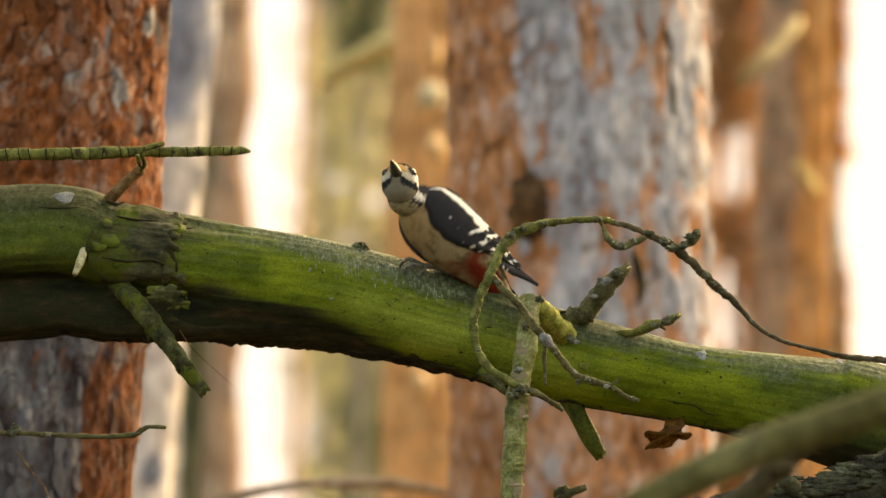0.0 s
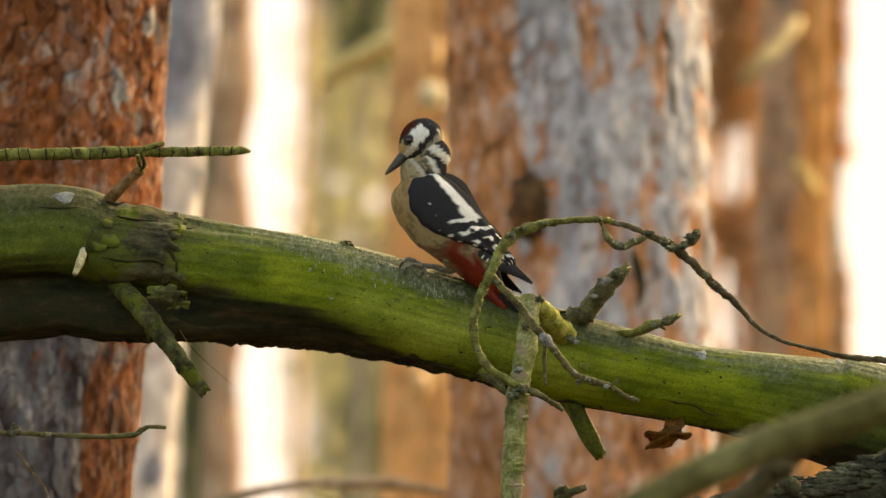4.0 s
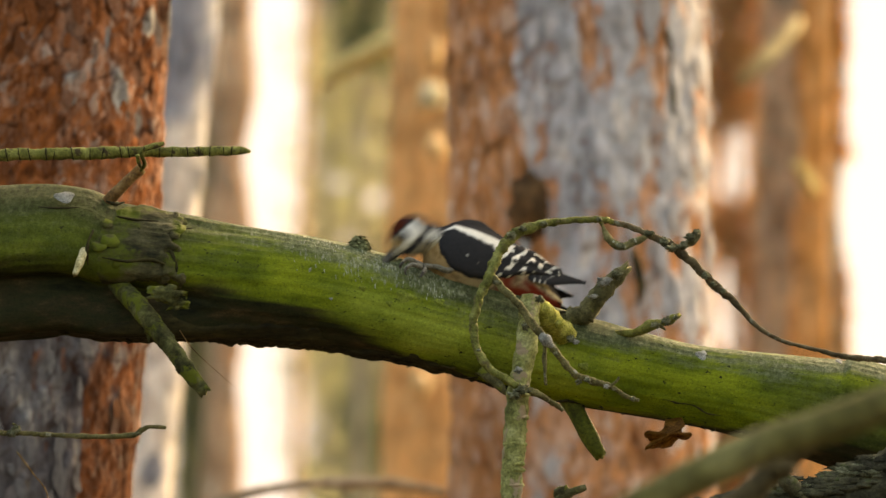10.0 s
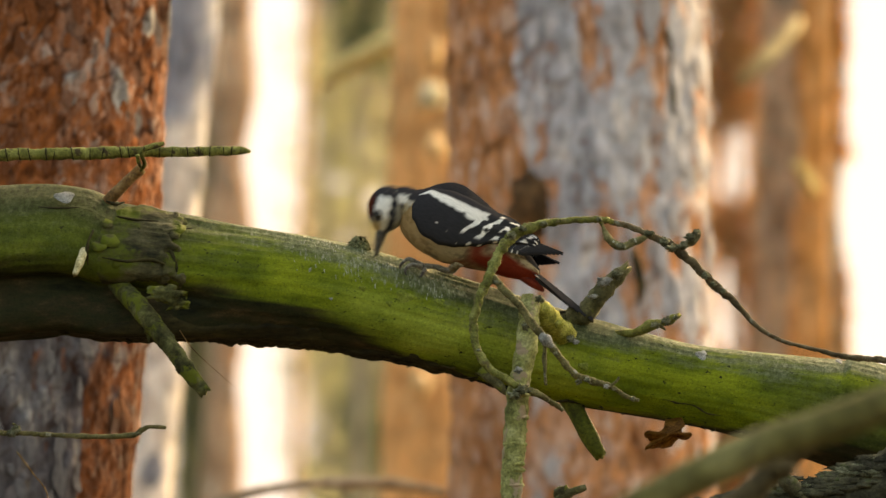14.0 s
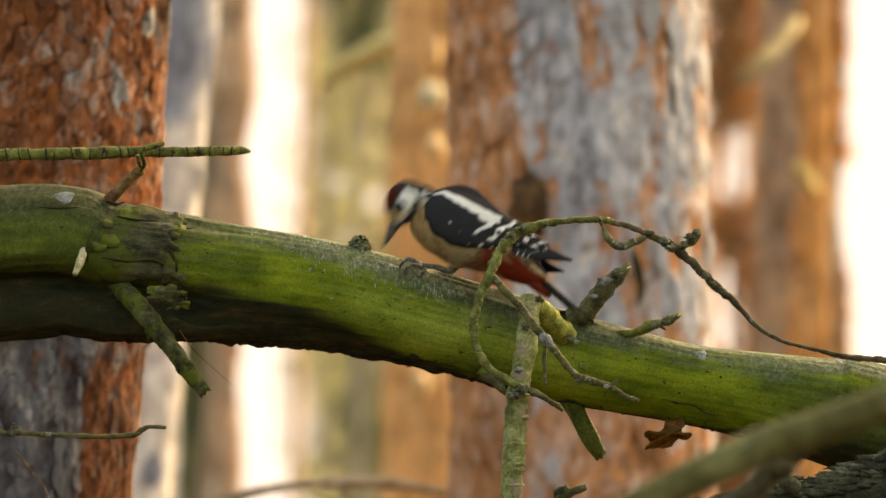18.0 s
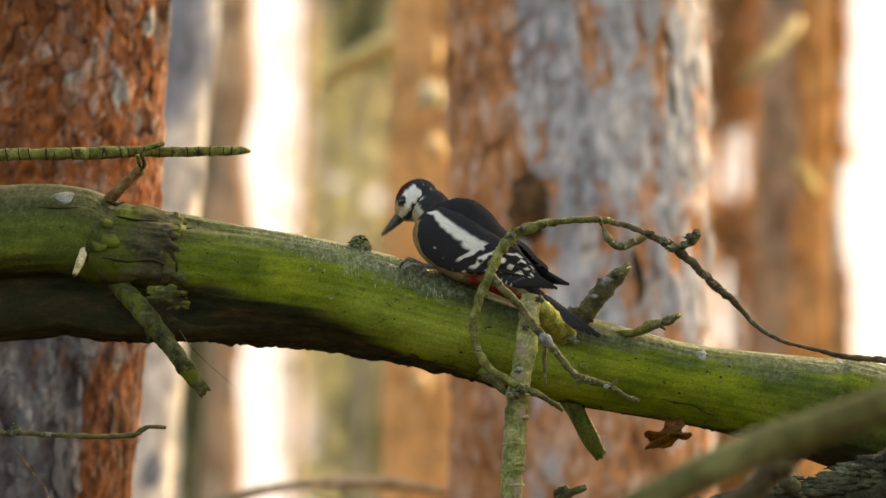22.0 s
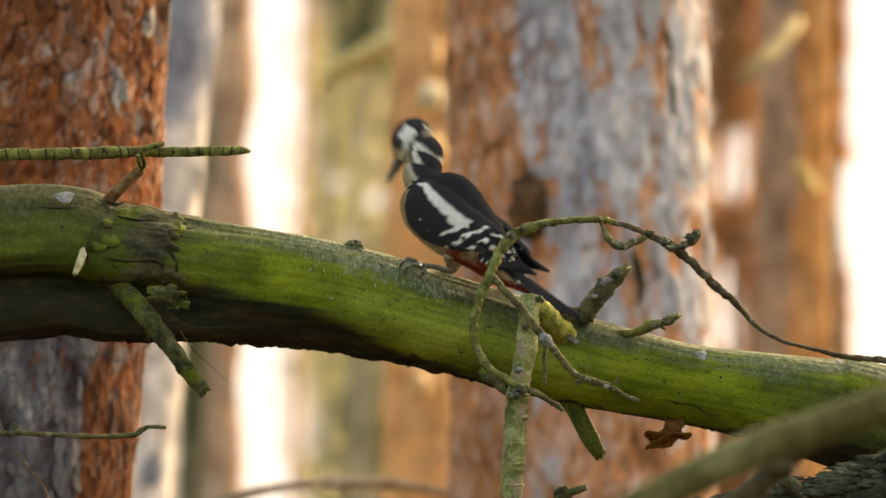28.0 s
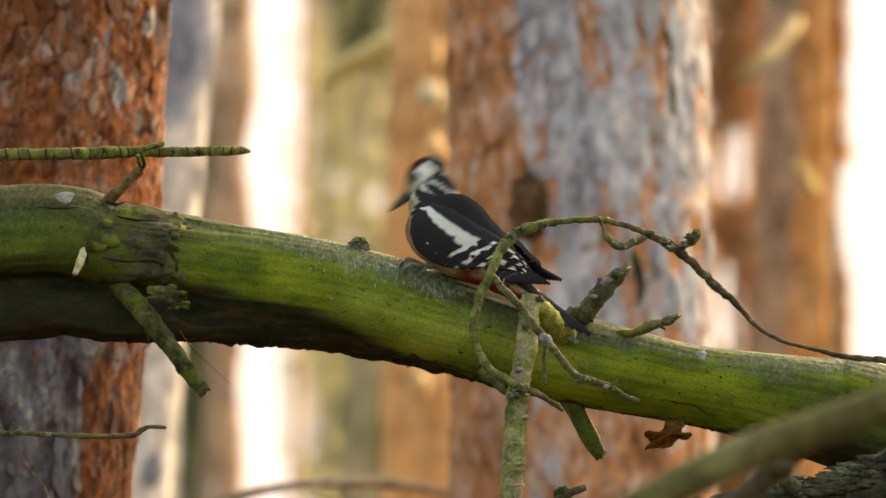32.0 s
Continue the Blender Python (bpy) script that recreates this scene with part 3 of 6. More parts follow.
def leafy_tree(x, y, half, low, high, count, seed, label, leaves=FOLIAGE, big=1.0, gaps=-0.12):
    rnd = random.Random(seed)
    root = thing("young_tree", (x, y, 0), label, "tree", "leafy trees far behind")
    under(root, "trunk", tube([(x, y, -0.1, 0.05), (x + 0.03, y, 1.5, 0.04), (x - 0.02, y, 3.2, 0.025), (x, y, high, 0.008)], 5, 8, 0.1, 8), PALE_BRANCH)
    for k in range(9):
        z = low + (high - low) * (k + 0.5) / 9
        w = rnd.uniform(0, 6.28)
        tip = (x + half * 0.9 * math.cos(w), y + half * math.sin(w), z + 0.3)
        under(root, "limb", tube([(x, y, z - 0.15, 0.016), ((x + tip[0]) / 2, (y + tip[1]) / 2, z + 0.1, 0.011), (*tip, 0.004)], 4, 6, 0.1, 10), PALE_BRANCH)
    verts, faces = [], []
    for k in range(count):
        z = rnd.uniform(low, high)
        w, r = rnd.uniform(0, 6.28), half * math.sqrt(rnd.random()) * (0.95 + 0.2 * lump((0, 0, z), 0.9, seed) + 0.12 * lump((0, 3, z), 3.1, seed))
        if lump((r * math.cos(w), r * math.sin(w), z), 2.6, seed) < gaps:
            continue
        c = Vector((x + r * math.cos(w), y + r * math.sin(w), z))
        k = REACH / (c.y + REACH)
        if any(math.hypot(c.x * k - ga, (c.z - EYE_Z) * k - gb) < gr for ga, gb, gr in SKY_GAPS):
            continue
        turn = Euler((rnd.uniform(-1.2, 1.2), rnd.uniform(-1.2, 1.2), rnd.uniform(0, 6.28))).to_matrix()
        s = rnd.uniform(0.02, 0.045) * big
        o = len(verts)
        verts += [c + turn @ Vector(p) * s for p in ((-1, 0, 0), (-0.2, -0.55, 0.12), (1, 0, -0.1), (-0.2, 0.55, 0.12))]
        faces += [(o, o + 1, o + 2), (o, o + 2, o + 3)]
    under(root, "crown", (verts, faces), leaves)
    return root


leafy_tree(-0.53, 26.0, 0.27, 0.7, 6.8, 3000, 3, "young leafy tree with sparse yellow-green leaves", gaps=0.02)
leafy_tree(-0.71, 36.0, 0.36, 0.9, 8.5, 6000, 5, "young leafy tree with sparse yellow-green leaves", gaps=-0.02)
leafy_tree(-0.87, 62.0, 0.54, 1.5, 14.0, 15000, 11, "tall leafy tree far behind, its sunlit pale yellow-green painted in", FOLIAGE_FAR, 2.2, -0.6)
leafy_tree(1.56, 30.0, 0.2, 1.6, 7.4, 7000, 17, "bushy tree with dull russet leaves", RUSSET, 1.5, -0.9)
leafy_tree(1.045, 12.0, 0.036, 1.2, 4.2, 3000, 19, "thin sapling with orange-brown leaves", RUSSET_LIGHT, 0.7, -0.1)
leafy_tree(-1.43, 34.0, 0.17, 0.9, 8.0, 11000, 8, "slim young tree, dense with yellow-green leaves", big=1.4, gaps=-0.9)
leafy_tree(-0.33, 22.0, 0.15, 4.3, 7.0, 3000, 14, "slender tree with dull green leaves high up", FOLIAGE_DARK, 1.0, 0.05)
leafy_tree(-0.37, 23.5, 0.15, 2.6, 3.85, 1100, 15, "low tree with dull green leaves", FOLIAGE_DARK, 1.0, 0.05)


# ---- fallen tree ----
MID = spline([(-2.6, -0.2, 0.12), (-2.45, 0.1, 0.105), (-2.1, 0.65, 0.092), (-1.5, 1.2, 0.083), (-0.85, 1.465, 0.076)]
             + [(P(a, b).x, P(a, b).z, r * UNIT) for a, b, r in ((0, 467, 137), (200, 481, 121), (400, 501, 104), (600, 527, 96), (800, 574, 84), (1000, 632, 79),
                                                              (1200, 677, 71), (1300, 695, 75), (1400, 715, 85), (1480, 733, 94), (1568, 750, 98))]
             + [(0.9, 1.24, 0.045), (1.6, 0.98, 0.042), (2.6, 0.52, 0.034), (3.9, 0.02, 0.02)], 60)
SEEN = (P(-60, 0).x, P(1630, 0).x)


def log_at(x):
    """The log's middle height, radius and slope at x."""
    z, r = np.interp(x, MID[:, 0], MID[:, 1]), np.interp(x, MID[:, 0], MID[:, 2])
    return z, r, (np.interp(x + 0.02, MID[:, 0], MID[:, 1]) - np.interp(x - 0.02, MID[:, 0], MID[:, 1])) / 0.04


def log_radius(x, w):
    """The log's uneven radius; w is 0 on the lens's side, pi / 2 on top, -pi / 2 below."""
    r = np.interp(x, MID[:, 0], MID[:, 2])
    fibre = field(x * 14, w * r * 90, 1.0, 4) * 0.0004 + field(x * 120, w * r * 200, 1.0, 6) * 0.0002
    hollow = 0.023 * smooth01(-x, 0.18, 0.28) * np.exp(-((w + 0.46) / 0.24) ** 2)
    lower = 0.012 * smooth01(-x, 0.1, 0.26) * np.exp(-((w + 1.0) / 0.25) ** 2)
    return r * (1 + 0.03 * field(x, w * 0.4, 7, 2) + 0.018 * field(x, w, 22, 3)) + fibre - hollow + 0.9 * lower


def log_point(x, w, lift=0.0):
    z, _, slope = log_at(x)
    r = log_radius(x, w) + lift
    up = Vector((-slope, 0, 1)).normalized()
    return Vector((x, 0, z)) + up * float(r * np.sin(w)) + Vector((0, -1, 0)) * float(r * np.cos(w))


def log_patch(x0, x1, w0, w1, step, lift=None):
    """A piece of the log's skin as arrays: places, x, w; lift raises it and gives what is kept."""
    xs = np.arange(x0, x1, step)
    ws = np.linspace(w0, w1, max(6, int((w1 - w0) * 0.055 / step)))
    X, W = np.meshgrid(xs, ws, indexing="ij")
    z, _, slope = log_at(X)
    R = log_radius(X, W)
    keep = None
    if lift:
        add, keep = lift(X, W)
        R = R + add
    n = np.sqrt(1 + slope ** 2)
    verts = np.stack([X - slope / n * R * np.sin(W), -R * np.cos(W), z + R * np.sin(W) / n], -1).reshape(-1, 3)
    rows, cols = X.shape
    i, j = np.meshgrid(np.arange(rows - 1), np.arange(cols - 1), indexing="ij")
    i, j = i.ravel(), j.ravel()
    faces = np.stack([i * cols + j, (i + 1) * cols + j, (i + 1) * cols + j + 1, i * cols + j + 1], -1)
    if keep is not None:
        k = keep.ravel()
        faces = faces[k[faces].any(axis=1)]
    return verts, faces, X, W


def fallen_tree():
    root = thing("fallen_tree", (0, 0, P(784, 577).z), "arched fallen tree, bare wood green with algae, stubs of branches", "fallen tree")
    xs = np.concatenate([np.linspace(-2.59, SEEN[0], 40)[:-1], np.arange(SEEN[0], SEEN[1], 0.0028), np.linspace(SEEN[1], 3.89, 50)])
    ws = np.linspace(-math.pi, math.pi, 150, endpoint=False)
    X, W = np.meshgrid(xs, ws, indexing="ij")
    z, _, slope = log_at(X)
    R, n = log_radius(X, W), np.sqrt(1 + slope ** 2)
    verts = np.stack([X - slope / n * R * np.sin(W), -R * np.cos(W), z + R * np.sin(W) / n], -1).reshape(-1, 3)
    rows, cols = X.shape
    i, j = np.meshgrid(np.arange(rows - 1), np.arange(cols), indexing="ij")
    i, j = i.ravel(), j.ravel()
    jn = (j + 1) % cols
    faces = np.stack([i * cols + j, (i + 1) * cols + j, (i + 1) * cols + jn, i * cols + jn], -1)
    wob = 0.3 * field(X, W * 0.5, 12, 5) + 0.15 * field(X, W, 40, 6)
    streak = 0.22 * field(X * 16, W * 5, 1.0, 7) + 0.15 * field(X * 45, W * 12, 1.0, 9)
    algae = 0.5 + (0.5 - 0.32 * smooth01(X, -0.1, 0.02) * (1 - 0.6 * smooth01(X, 0.15, 0.25)) + 0.4 * smooth01(X, 0.08, 0.2) + 0.4 * smooth01(-X, 0.05, 0.13) + wob + 0.6 * streak - W) * 0.9
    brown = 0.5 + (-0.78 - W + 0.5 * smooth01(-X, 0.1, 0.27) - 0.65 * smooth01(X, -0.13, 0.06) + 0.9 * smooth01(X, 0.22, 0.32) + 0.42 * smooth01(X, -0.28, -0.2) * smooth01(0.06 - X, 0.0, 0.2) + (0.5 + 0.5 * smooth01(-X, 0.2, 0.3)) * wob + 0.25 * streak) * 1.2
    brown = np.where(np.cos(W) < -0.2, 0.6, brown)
    worn = (0.3 + 0.7 * smooth01(X, -0.24, -0.14)) * (1 - 0.65 * smooth01(X, 0.02, 0.14)) * smooth01(W, 0.35, 0.9) * smooth01(-W, -2.2, -1.7) * (0.35 + 0.65 * smooth01(field(X, W, 14, 8), -0.2, 0.5))
    # Darkened areas; the first paints the bird's shade on the log's top.
    stain_and_shade = np.maximum.reduce([0.85 * smooth01(X + 0.03 * wob, -0.02, 0.02) * smooth01(0.2 - X, 0.0, 0.1) * smooth01(W + 0.3 * wob, 0.25, 0.6), smooth01(-X + 0.1 * wob, 0.16, 0.27) * (0.55 + 0.38 * smooth01(W + 0.4 * wob, 0.25, 0.7)), 0.75 * smooth01(X + 0.06 * wob, 0.25, 0.35) * smooth01(0.6 - W, 0.0, 0.4)])
    worn = worn * (1 - stain_and_shade)
    under(root, "log", sheet_mesh("log", verts, faces.tolist(), True, {"algae": np.clip(algae, 0, 1), "brown": np.clip(brown, 0, 1), "worn": worn, "stain_and_shade": stain_and_shade, "fresh": 0.85 * smooth01(X + 0.05 * wob, -0.12, -0.05) * smooth01(0.18 - X, 0, 0.1) * smooth01(W + 0.2 * wob, -1.15, -0.8) * smooth01(0.3 - W + 0.3 * wob, 0, 0.4), "clawed": smooth01(W, 0.25, 0.6) * smooth01(-W, -1.9, -1.6) * smooth01(0.085 - np.abs(X + 0.06), 0.0, 0.03) * smooth01(field(X, W * 0.1, 35, 33), -0.3, 0.3)}), LOG)

    # bark left on the thick end
    def ragged_bark(X, W):
        m = np.minimum.reduce([(X + 0.315) * 30 + 0.6 * field(X, W * 0.06, 40, 17), (-0.233 - X) * 45 + 0.5 * field(X, W * 0.06, 60, 11) + 0.5 * field(X, W * 0.06, 160, 12), (W + 0.35) * 2.2 + 0.9 * field(X, W * 0.06, 45, 13), (1.1 - W) * 2 + 0.6 * field(X, W * 0.06, 50, 14)])
        return 0.0045 * smooth01(m, 0.0, 0.12) * smooth01(X, -0.315, -0.265) + 0.0013 * field(X, W * 0.03, 60, 15) + 0.0006 * field(X, W * 0.06, 220, 16) - 0.0006, m > 0
    v, f, _, _ = log_patch(SEEN[0], -0.21, -0.7, 1.3, 0.0016, ragged_bark)
    under(root, "bark_patch", (v, f.tolist()), PATCH, "cracked mossy bark")

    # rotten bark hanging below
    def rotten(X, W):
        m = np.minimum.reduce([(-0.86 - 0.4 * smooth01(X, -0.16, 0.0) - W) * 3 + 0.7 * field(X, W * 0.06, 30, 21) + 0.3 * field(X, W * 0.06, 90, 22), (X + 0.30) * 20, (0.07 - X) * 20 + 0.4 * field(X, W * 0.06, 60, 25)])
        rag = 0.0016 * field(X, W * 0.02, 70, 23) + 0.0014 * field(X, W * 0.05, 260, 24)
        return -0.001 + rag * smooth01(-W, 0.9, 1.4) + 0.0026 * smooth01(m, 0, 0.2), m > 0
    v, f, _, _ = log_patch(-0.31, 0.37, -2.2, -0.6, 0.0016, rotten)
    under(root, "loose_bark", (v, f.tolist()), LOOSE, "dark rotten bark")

    # pale crusts of lichen
    for a, b, s in ((112, 370, 12), (1230, 634, 10), (1469, 641, 6), (1012, 612, 6), (268, 378, 5), (258, 382, 4), (590, 538, 3)):
        disc(root, a, b, s, 0.0075 if a == 112 else 0.0)
    for a, b, s in ((711, 533, 15), (772, 543, 8), (690, 546, 6), (1035, 655, 9), (640, 520, 6)):
        disc(root, a, b, s, -0.0003, ALGAE)
    for places, size in ((((75, 376), (100, 379), (130, 378)), 2.2), (((166, 368), (186, 374), (206, 372)), 3.4), (((195, 398), (238, 406), (275, 404)), 2.8), (((334, 408), (308, 418), (298, 440), (302, 456), (313, 476), (317, 492)), 4.2),
                         (((160, 424), (157, 450), (164, 482)), 3.4), (((185, 470), (230, 476), (270, 474), (305, 484)), 2.8), (((1184, 712), (1205, 718), (1232, 722), (1256, 735), (1282, 739)), 1.8), (((735, 548), (760, 556)), 1.6),
                         (((255, 500), (300, 515), (330, 540)), 2.4), (((400, 585), (470, 590), (540, 604)), 2.4), (((60, 572), (150, 580), (240, 588)), 2.4)):
        crack(root, places, size, 0.004 if places[0][0] in (166, 195, 160, 185) else -0.0003)
    # stubs and side branches
    rnd = random.Random(12)
    st = lambda name, keys, mat, label="", **k: under(root, name, tube(keys, **k), mat, label)
    st("stub", run((150, 432, 9, -0.05), (147, 448, 8, -0.066), (140, 468, 7, -0.078), (133, 484, 5, -0.084)), RAW, "pale broken stub", ragged=0.004, rough=0.15, grain=200)
    st("stub", run((205, 500, 17, -0.03), (250, 548, 18, -0.07), (300, 612, 16, -0.085), (335, 660, 14, -0.09), (360, 692, 11, -0.09)), BARK_STUB, "downward broken stub with mossy bark", seg=18, rough=0.13, grain=420, steps=24, ragged=0.005)
    for k in range(14):
        t = k / 17
        a, b = 252 + 104 * t, 550 + 136 * t
        w = rnd.uniform(-1.3, 1.3)
        r = (18 - 6 * t) * math.sin(w)
        under(root, "bark_flake", blob(P(a + 0.79 * r, b - 0.61 * r, -0.07 - 0.02 * t - 0.009 * math.cos(w)), (0.0026, 0.001, 0.0045), 2.5, 0.9, k * 0.9, 7, 10), BARK_STUB)
    under(root, "bark_flap", blob(P(292, 520, -0.088), (0.015, 0.003, 0.0065), 2.2, 0.7, 3.0, 16, 22), BARK_STUB, "hanging flap of mossy bark")
    under(root, "bark_flap", blob(P(316, 540, -0.084), (0.009, 0.003, 0.004), 2.2, 0.8, 5.0, 12, 18), BARK_STUB)
    st("stub", run((175, 372, 13, -0.02), (195, 352, 11, -0.025), (225, 322, 10, -0.03), (250, 298, 10, -0.03)), BROWN_TWIG, "upright bare stub", seg=12, rough=0.1)
    st("stub", run((1010, 566, 20, -0.02), (1035, 556, 18, -0.025), (1062, 520, 17, -0.03), (1090, 492, 15, -0.03), (1106, 478, 9, -0.03)), STUB, "broken stub with flaking bark", seg=14, rough=0.17, grain=280, steps=14, ragged=0.009)
    st("stub", run((1085, 592, 5, -0.02), (1125, 588, 7, -0.03), (1150, 577, 9, -0.03), (1180, 569, 8, -0.03), (1200, 560, 5, -0.03)), GREEN_TWIG, "short mossy stub", rough=0.35, grain=200, ragged=0.004)
    st("stub", run((1150, 580, 4, -0.03), (1165, 576, 4, -0.035), (1178, 584, 2, -0.037)), STUB, rough=0.3)
    st("stub", run((1000, 690, 22, 0.0), (1016, 722, 18, -0.004), (1042, 772, 16, -0.01), (1062, 806, 11, -0.012)), MOSS_STUB, "downward green stub", seg=14, rough=0.1, ragged=0.004)
    st("stub", run((850, 655, 10, -0.03), (880, 680, 10, -0.033), (897, 698, 4, -0.035)), STUB, rough=0.2)
    st("splinter", run((985, 553, 3, -0.02), (1020, 553, 4, -0.025), (1040, 563, 4, -0.028), (1050, 570, 2, -0.03)), LOOSE, rough=0.3)
    # limb that hangs in front of the log, and its mossy foot
    st("limb", run((940, 527, 18, -0.075), (937, 560, 18, -0.08), (932, 610, 19, -0.085), (922, 665, 18, -0.088), (917, 700, 20, -0.09), (910, 780, 20, -0.09), (905, 882, 19, -0.09), (900, 1000, 18, -0.085), (890, 1300, 14, -0.06)),
       LIMB, "hanging broken limb with yellow lichen", seg=22, rough=0.14, grain=300, steps=22)
    under(root, "limb_knot", tube(run((1002, 598, 20, -0.032), (980, 576, 21, -0.05), (957, 550, 19, -0.068), (943, 534, 14, -0.075)), 8, 20, 0.2, 260), KNOB, "knot covered with yellow moss")
    for b, s in ((787, 21), (822, 21), (833, 20.5), (860, 20), (740, 20.5), (700, 22)):
        st("bark_ring", run((907 + (860 - b) * 0.06, b - 4, s - 1.5, -0.09), (907 + (860 - b) * 0.06, b, s + 0.6, -0.09), (907 + (860 - b) * 0.06, b + 3, s - 1.5, -0.09)), LIMB, seg=18, rough=0.12, grain=240)
    # looping twig
    st("loop_twig", run((915, 684, 7, -0.108), (890, 668, 7, -0.108), (862, 648, 7, -0.106), (842, 610, 7, -0.104), (838, 570, 8, -0.1), (848, 530, 8, -0.098), (866, 490, 9, -0.095), (882, 450, 9, -0.09), (905, 420, 10, -0.085),
                        (940, 402, 9, -0.08), (990, 392, 6, -0.07), (1060, 389, 6, -0.06), (1085, 394, 5, -0.055)), TWIG_GREEN, "thin green-lichened twig bent into a loop", seg=11, rough=0.32, grain=480, steps=18)
    st("twig_end", run((1060, 389, 5.2, -0.0602), (1110, 400, 5, -0.05), (1150, 416, 6, -0.05), (1190, 436, 9, -0.05), (1225, 465, 8, -0.05), (1260, 500, 8, -0.05), (1300, 535, 6, -0.05),
                        (1335, 573, 4.2, -0.05), (1380, 602, 3.8, -0.05), (1440, 618, 3.8, -0.05), (1500, 632, 5, -0.05), (1580, 640, 6, -0.05), (1700, 660, 6, -0.04)), TWIG_BROWN, "dark brown end of the twig", seg=11, rough=0.32, grain=480, steps=18)
    st("side_twig", run((1062, 392, 4, -0.06), (1073, 415, 5, -0.06), (1085, 430, 7, -0.06), (1102, 437, 8, -0.06), (1125, 428, 5, -0.055), (1150, 416, 4, -0.05)), TWIG, rough=0.45, grain=260)
    st("side_twig", run((1198, 442, 5, -0.05), (1213, 432, 7, -0.055), (1225, 424, 10, -0.058), (1238, 408, 5, -0.058)), LICHEN_DARK, "tuft of grey lichen", rough=0.6, grain=260)
    st("side_twig", run((874, 492, 7, -0.095), (890, 512, 7, -0.1), (915, 535, 7, -0.105), (940, 570, 7, -0.108), (965, 600, 6.5, -0.108), (990, 630, 6, -0.105), (1015, 660, 6, -0.1), (1045, 674, 6, -0.095), (1080, 684, 5, -0.09), (1105, 700, 4, -0.085), (1130, 709, 3, -0.08)),
       TWIG, rough=0.32, grain=480, steps=16)
    st("side_twig", run((918, 686, 6, -0.11), (945, 694, 6, -0.11), (970, 708, 5, -0.1), (995, 726, 4, -0.09)), TWIG, rough=0.32, grain=480)
    st("side_twig", run((964, 604, 4, -0.106), (964, 640, 4, -0.106), (966, 682, 3.5, -0.104)), TWIG, rough=0.4, grain=240)
    st("side_twig", run((1078, 685, 3, -0.09), (1090, 676, 2.5, -0.092), (1096, 668, 1.5, -0.092)), TWIG, rough=0.32, grain=480)
    st("twig_lichen", run((955, 595, 6, -0.112), (968, 603, 9, -0.112), (978, 614, 5, -0.11)), LICHEN, rough=0.5, grain=300)
    # long twig that lies across the stub
    st("cross_twig", run((-420, 380, 11, -0.02), (-300, 310, 11, -0.045), (-120, 283, 11, -0.05), (0, 275, 10.5, -0.05), (80, 273, 10.5, -0.05), (160, 272, 11, -0.05), (240, 269, 9.5, -0.05), (300, 270, 9, -0.05), (380, 268, 8.5, -0.05), (425, 267, 7.5, -0.05), (443, 268, 3, -0.05)),
       GREEN_TWIG, "straight mossy twig", seg=12, rough=0.13, grain=420, steps=26)
    for a, s in ((12, 10.4), (34, 10.2), (52, 10.6), (82, 10.6), (97, 10.4), (128, 10.6), (160, 11.0), (183, 10.6), (214, 10.0), (228, 9.7), (283, 9.1), (305, 9.0), (332, 8.8), (352, 8.7), (372, 8.6), (396, 8.0), (410, 7.8)):
        b = float(np.interp(a, (0, 80, 160, 240, 300, 380, 440), (275, 273, 272, 269, 270, 268, 267)))
        lean, r = rnd.uniform(-0.25, 0.25), s * UNIT * rnd.uniform(0.97, 1.03)
        c = P(a, b, -0.05)
        st("bark_crack", [(c.x + lean * r * math.sin(q), c.y - r * math.cos(q), c.z + r * math.sin(q), 0.00055) for q in np.linspace(-1.6, 1.6, 9)], LOOSE, seg=6, rough=0.4, grain=500, steps=3)
    st("hook_twig", run((250, 302, 4, -0.044), (256, 290, 4, -0.056), (252, 278, 4.5, -0.062), (252, 266, 5, -0.065), (268, 260, 5, -0.064), (290, 254, 3, -0.06)), GREEN_TWIG, rough=0.25, grain=200)
    st("hook_twig", run((243, 275, 4, -0.06), (246, 288, 4, -0.055), (251, 298, 4, -0.046)), GREEN_TWIG, rough=0.25, grain=200)
    # thin twig below
    st("low_twig", run((-380, 600, 7, -0.02), (-260, 700, 6, -0.02), (-100, 755, 5.5, -0.02), (0, 766, 5, -0.02), (40, 767, 4.5, -0.02), (110, 771, 4.2, -0.02), (190, 773, 4.5, -0.02), (238, 769, 5, -0.02), (262, 756, 4, -0.02), (294, 757, 3, -0.02)),
       TWIG, "thin bare twig", rough=0.28, grain=480, steps=16)
    st("side_twig", run((20, 764, 3, -0.02), (28, 754, 3.5, -0.022), (22, 750, 2, -0.022)), TWIG, rough=0.4)
    st("straw", run((318, 585, 0.8, -0.05), (345, 622, 0.8, -0.055), (410, 681, 0.5, -0.055)), BROWN_TWIG, "hanging pine needle", rough=0.0)
    st("straw", run((30, 800, 1.2, -0.02), (60, 840, 1.2, -0.02), (85, 882, 1.0, -0.02), (80, 980, 1.0, -0.02)), BROWN_TWIG, rough=0.0)
    dead_leaf(root)
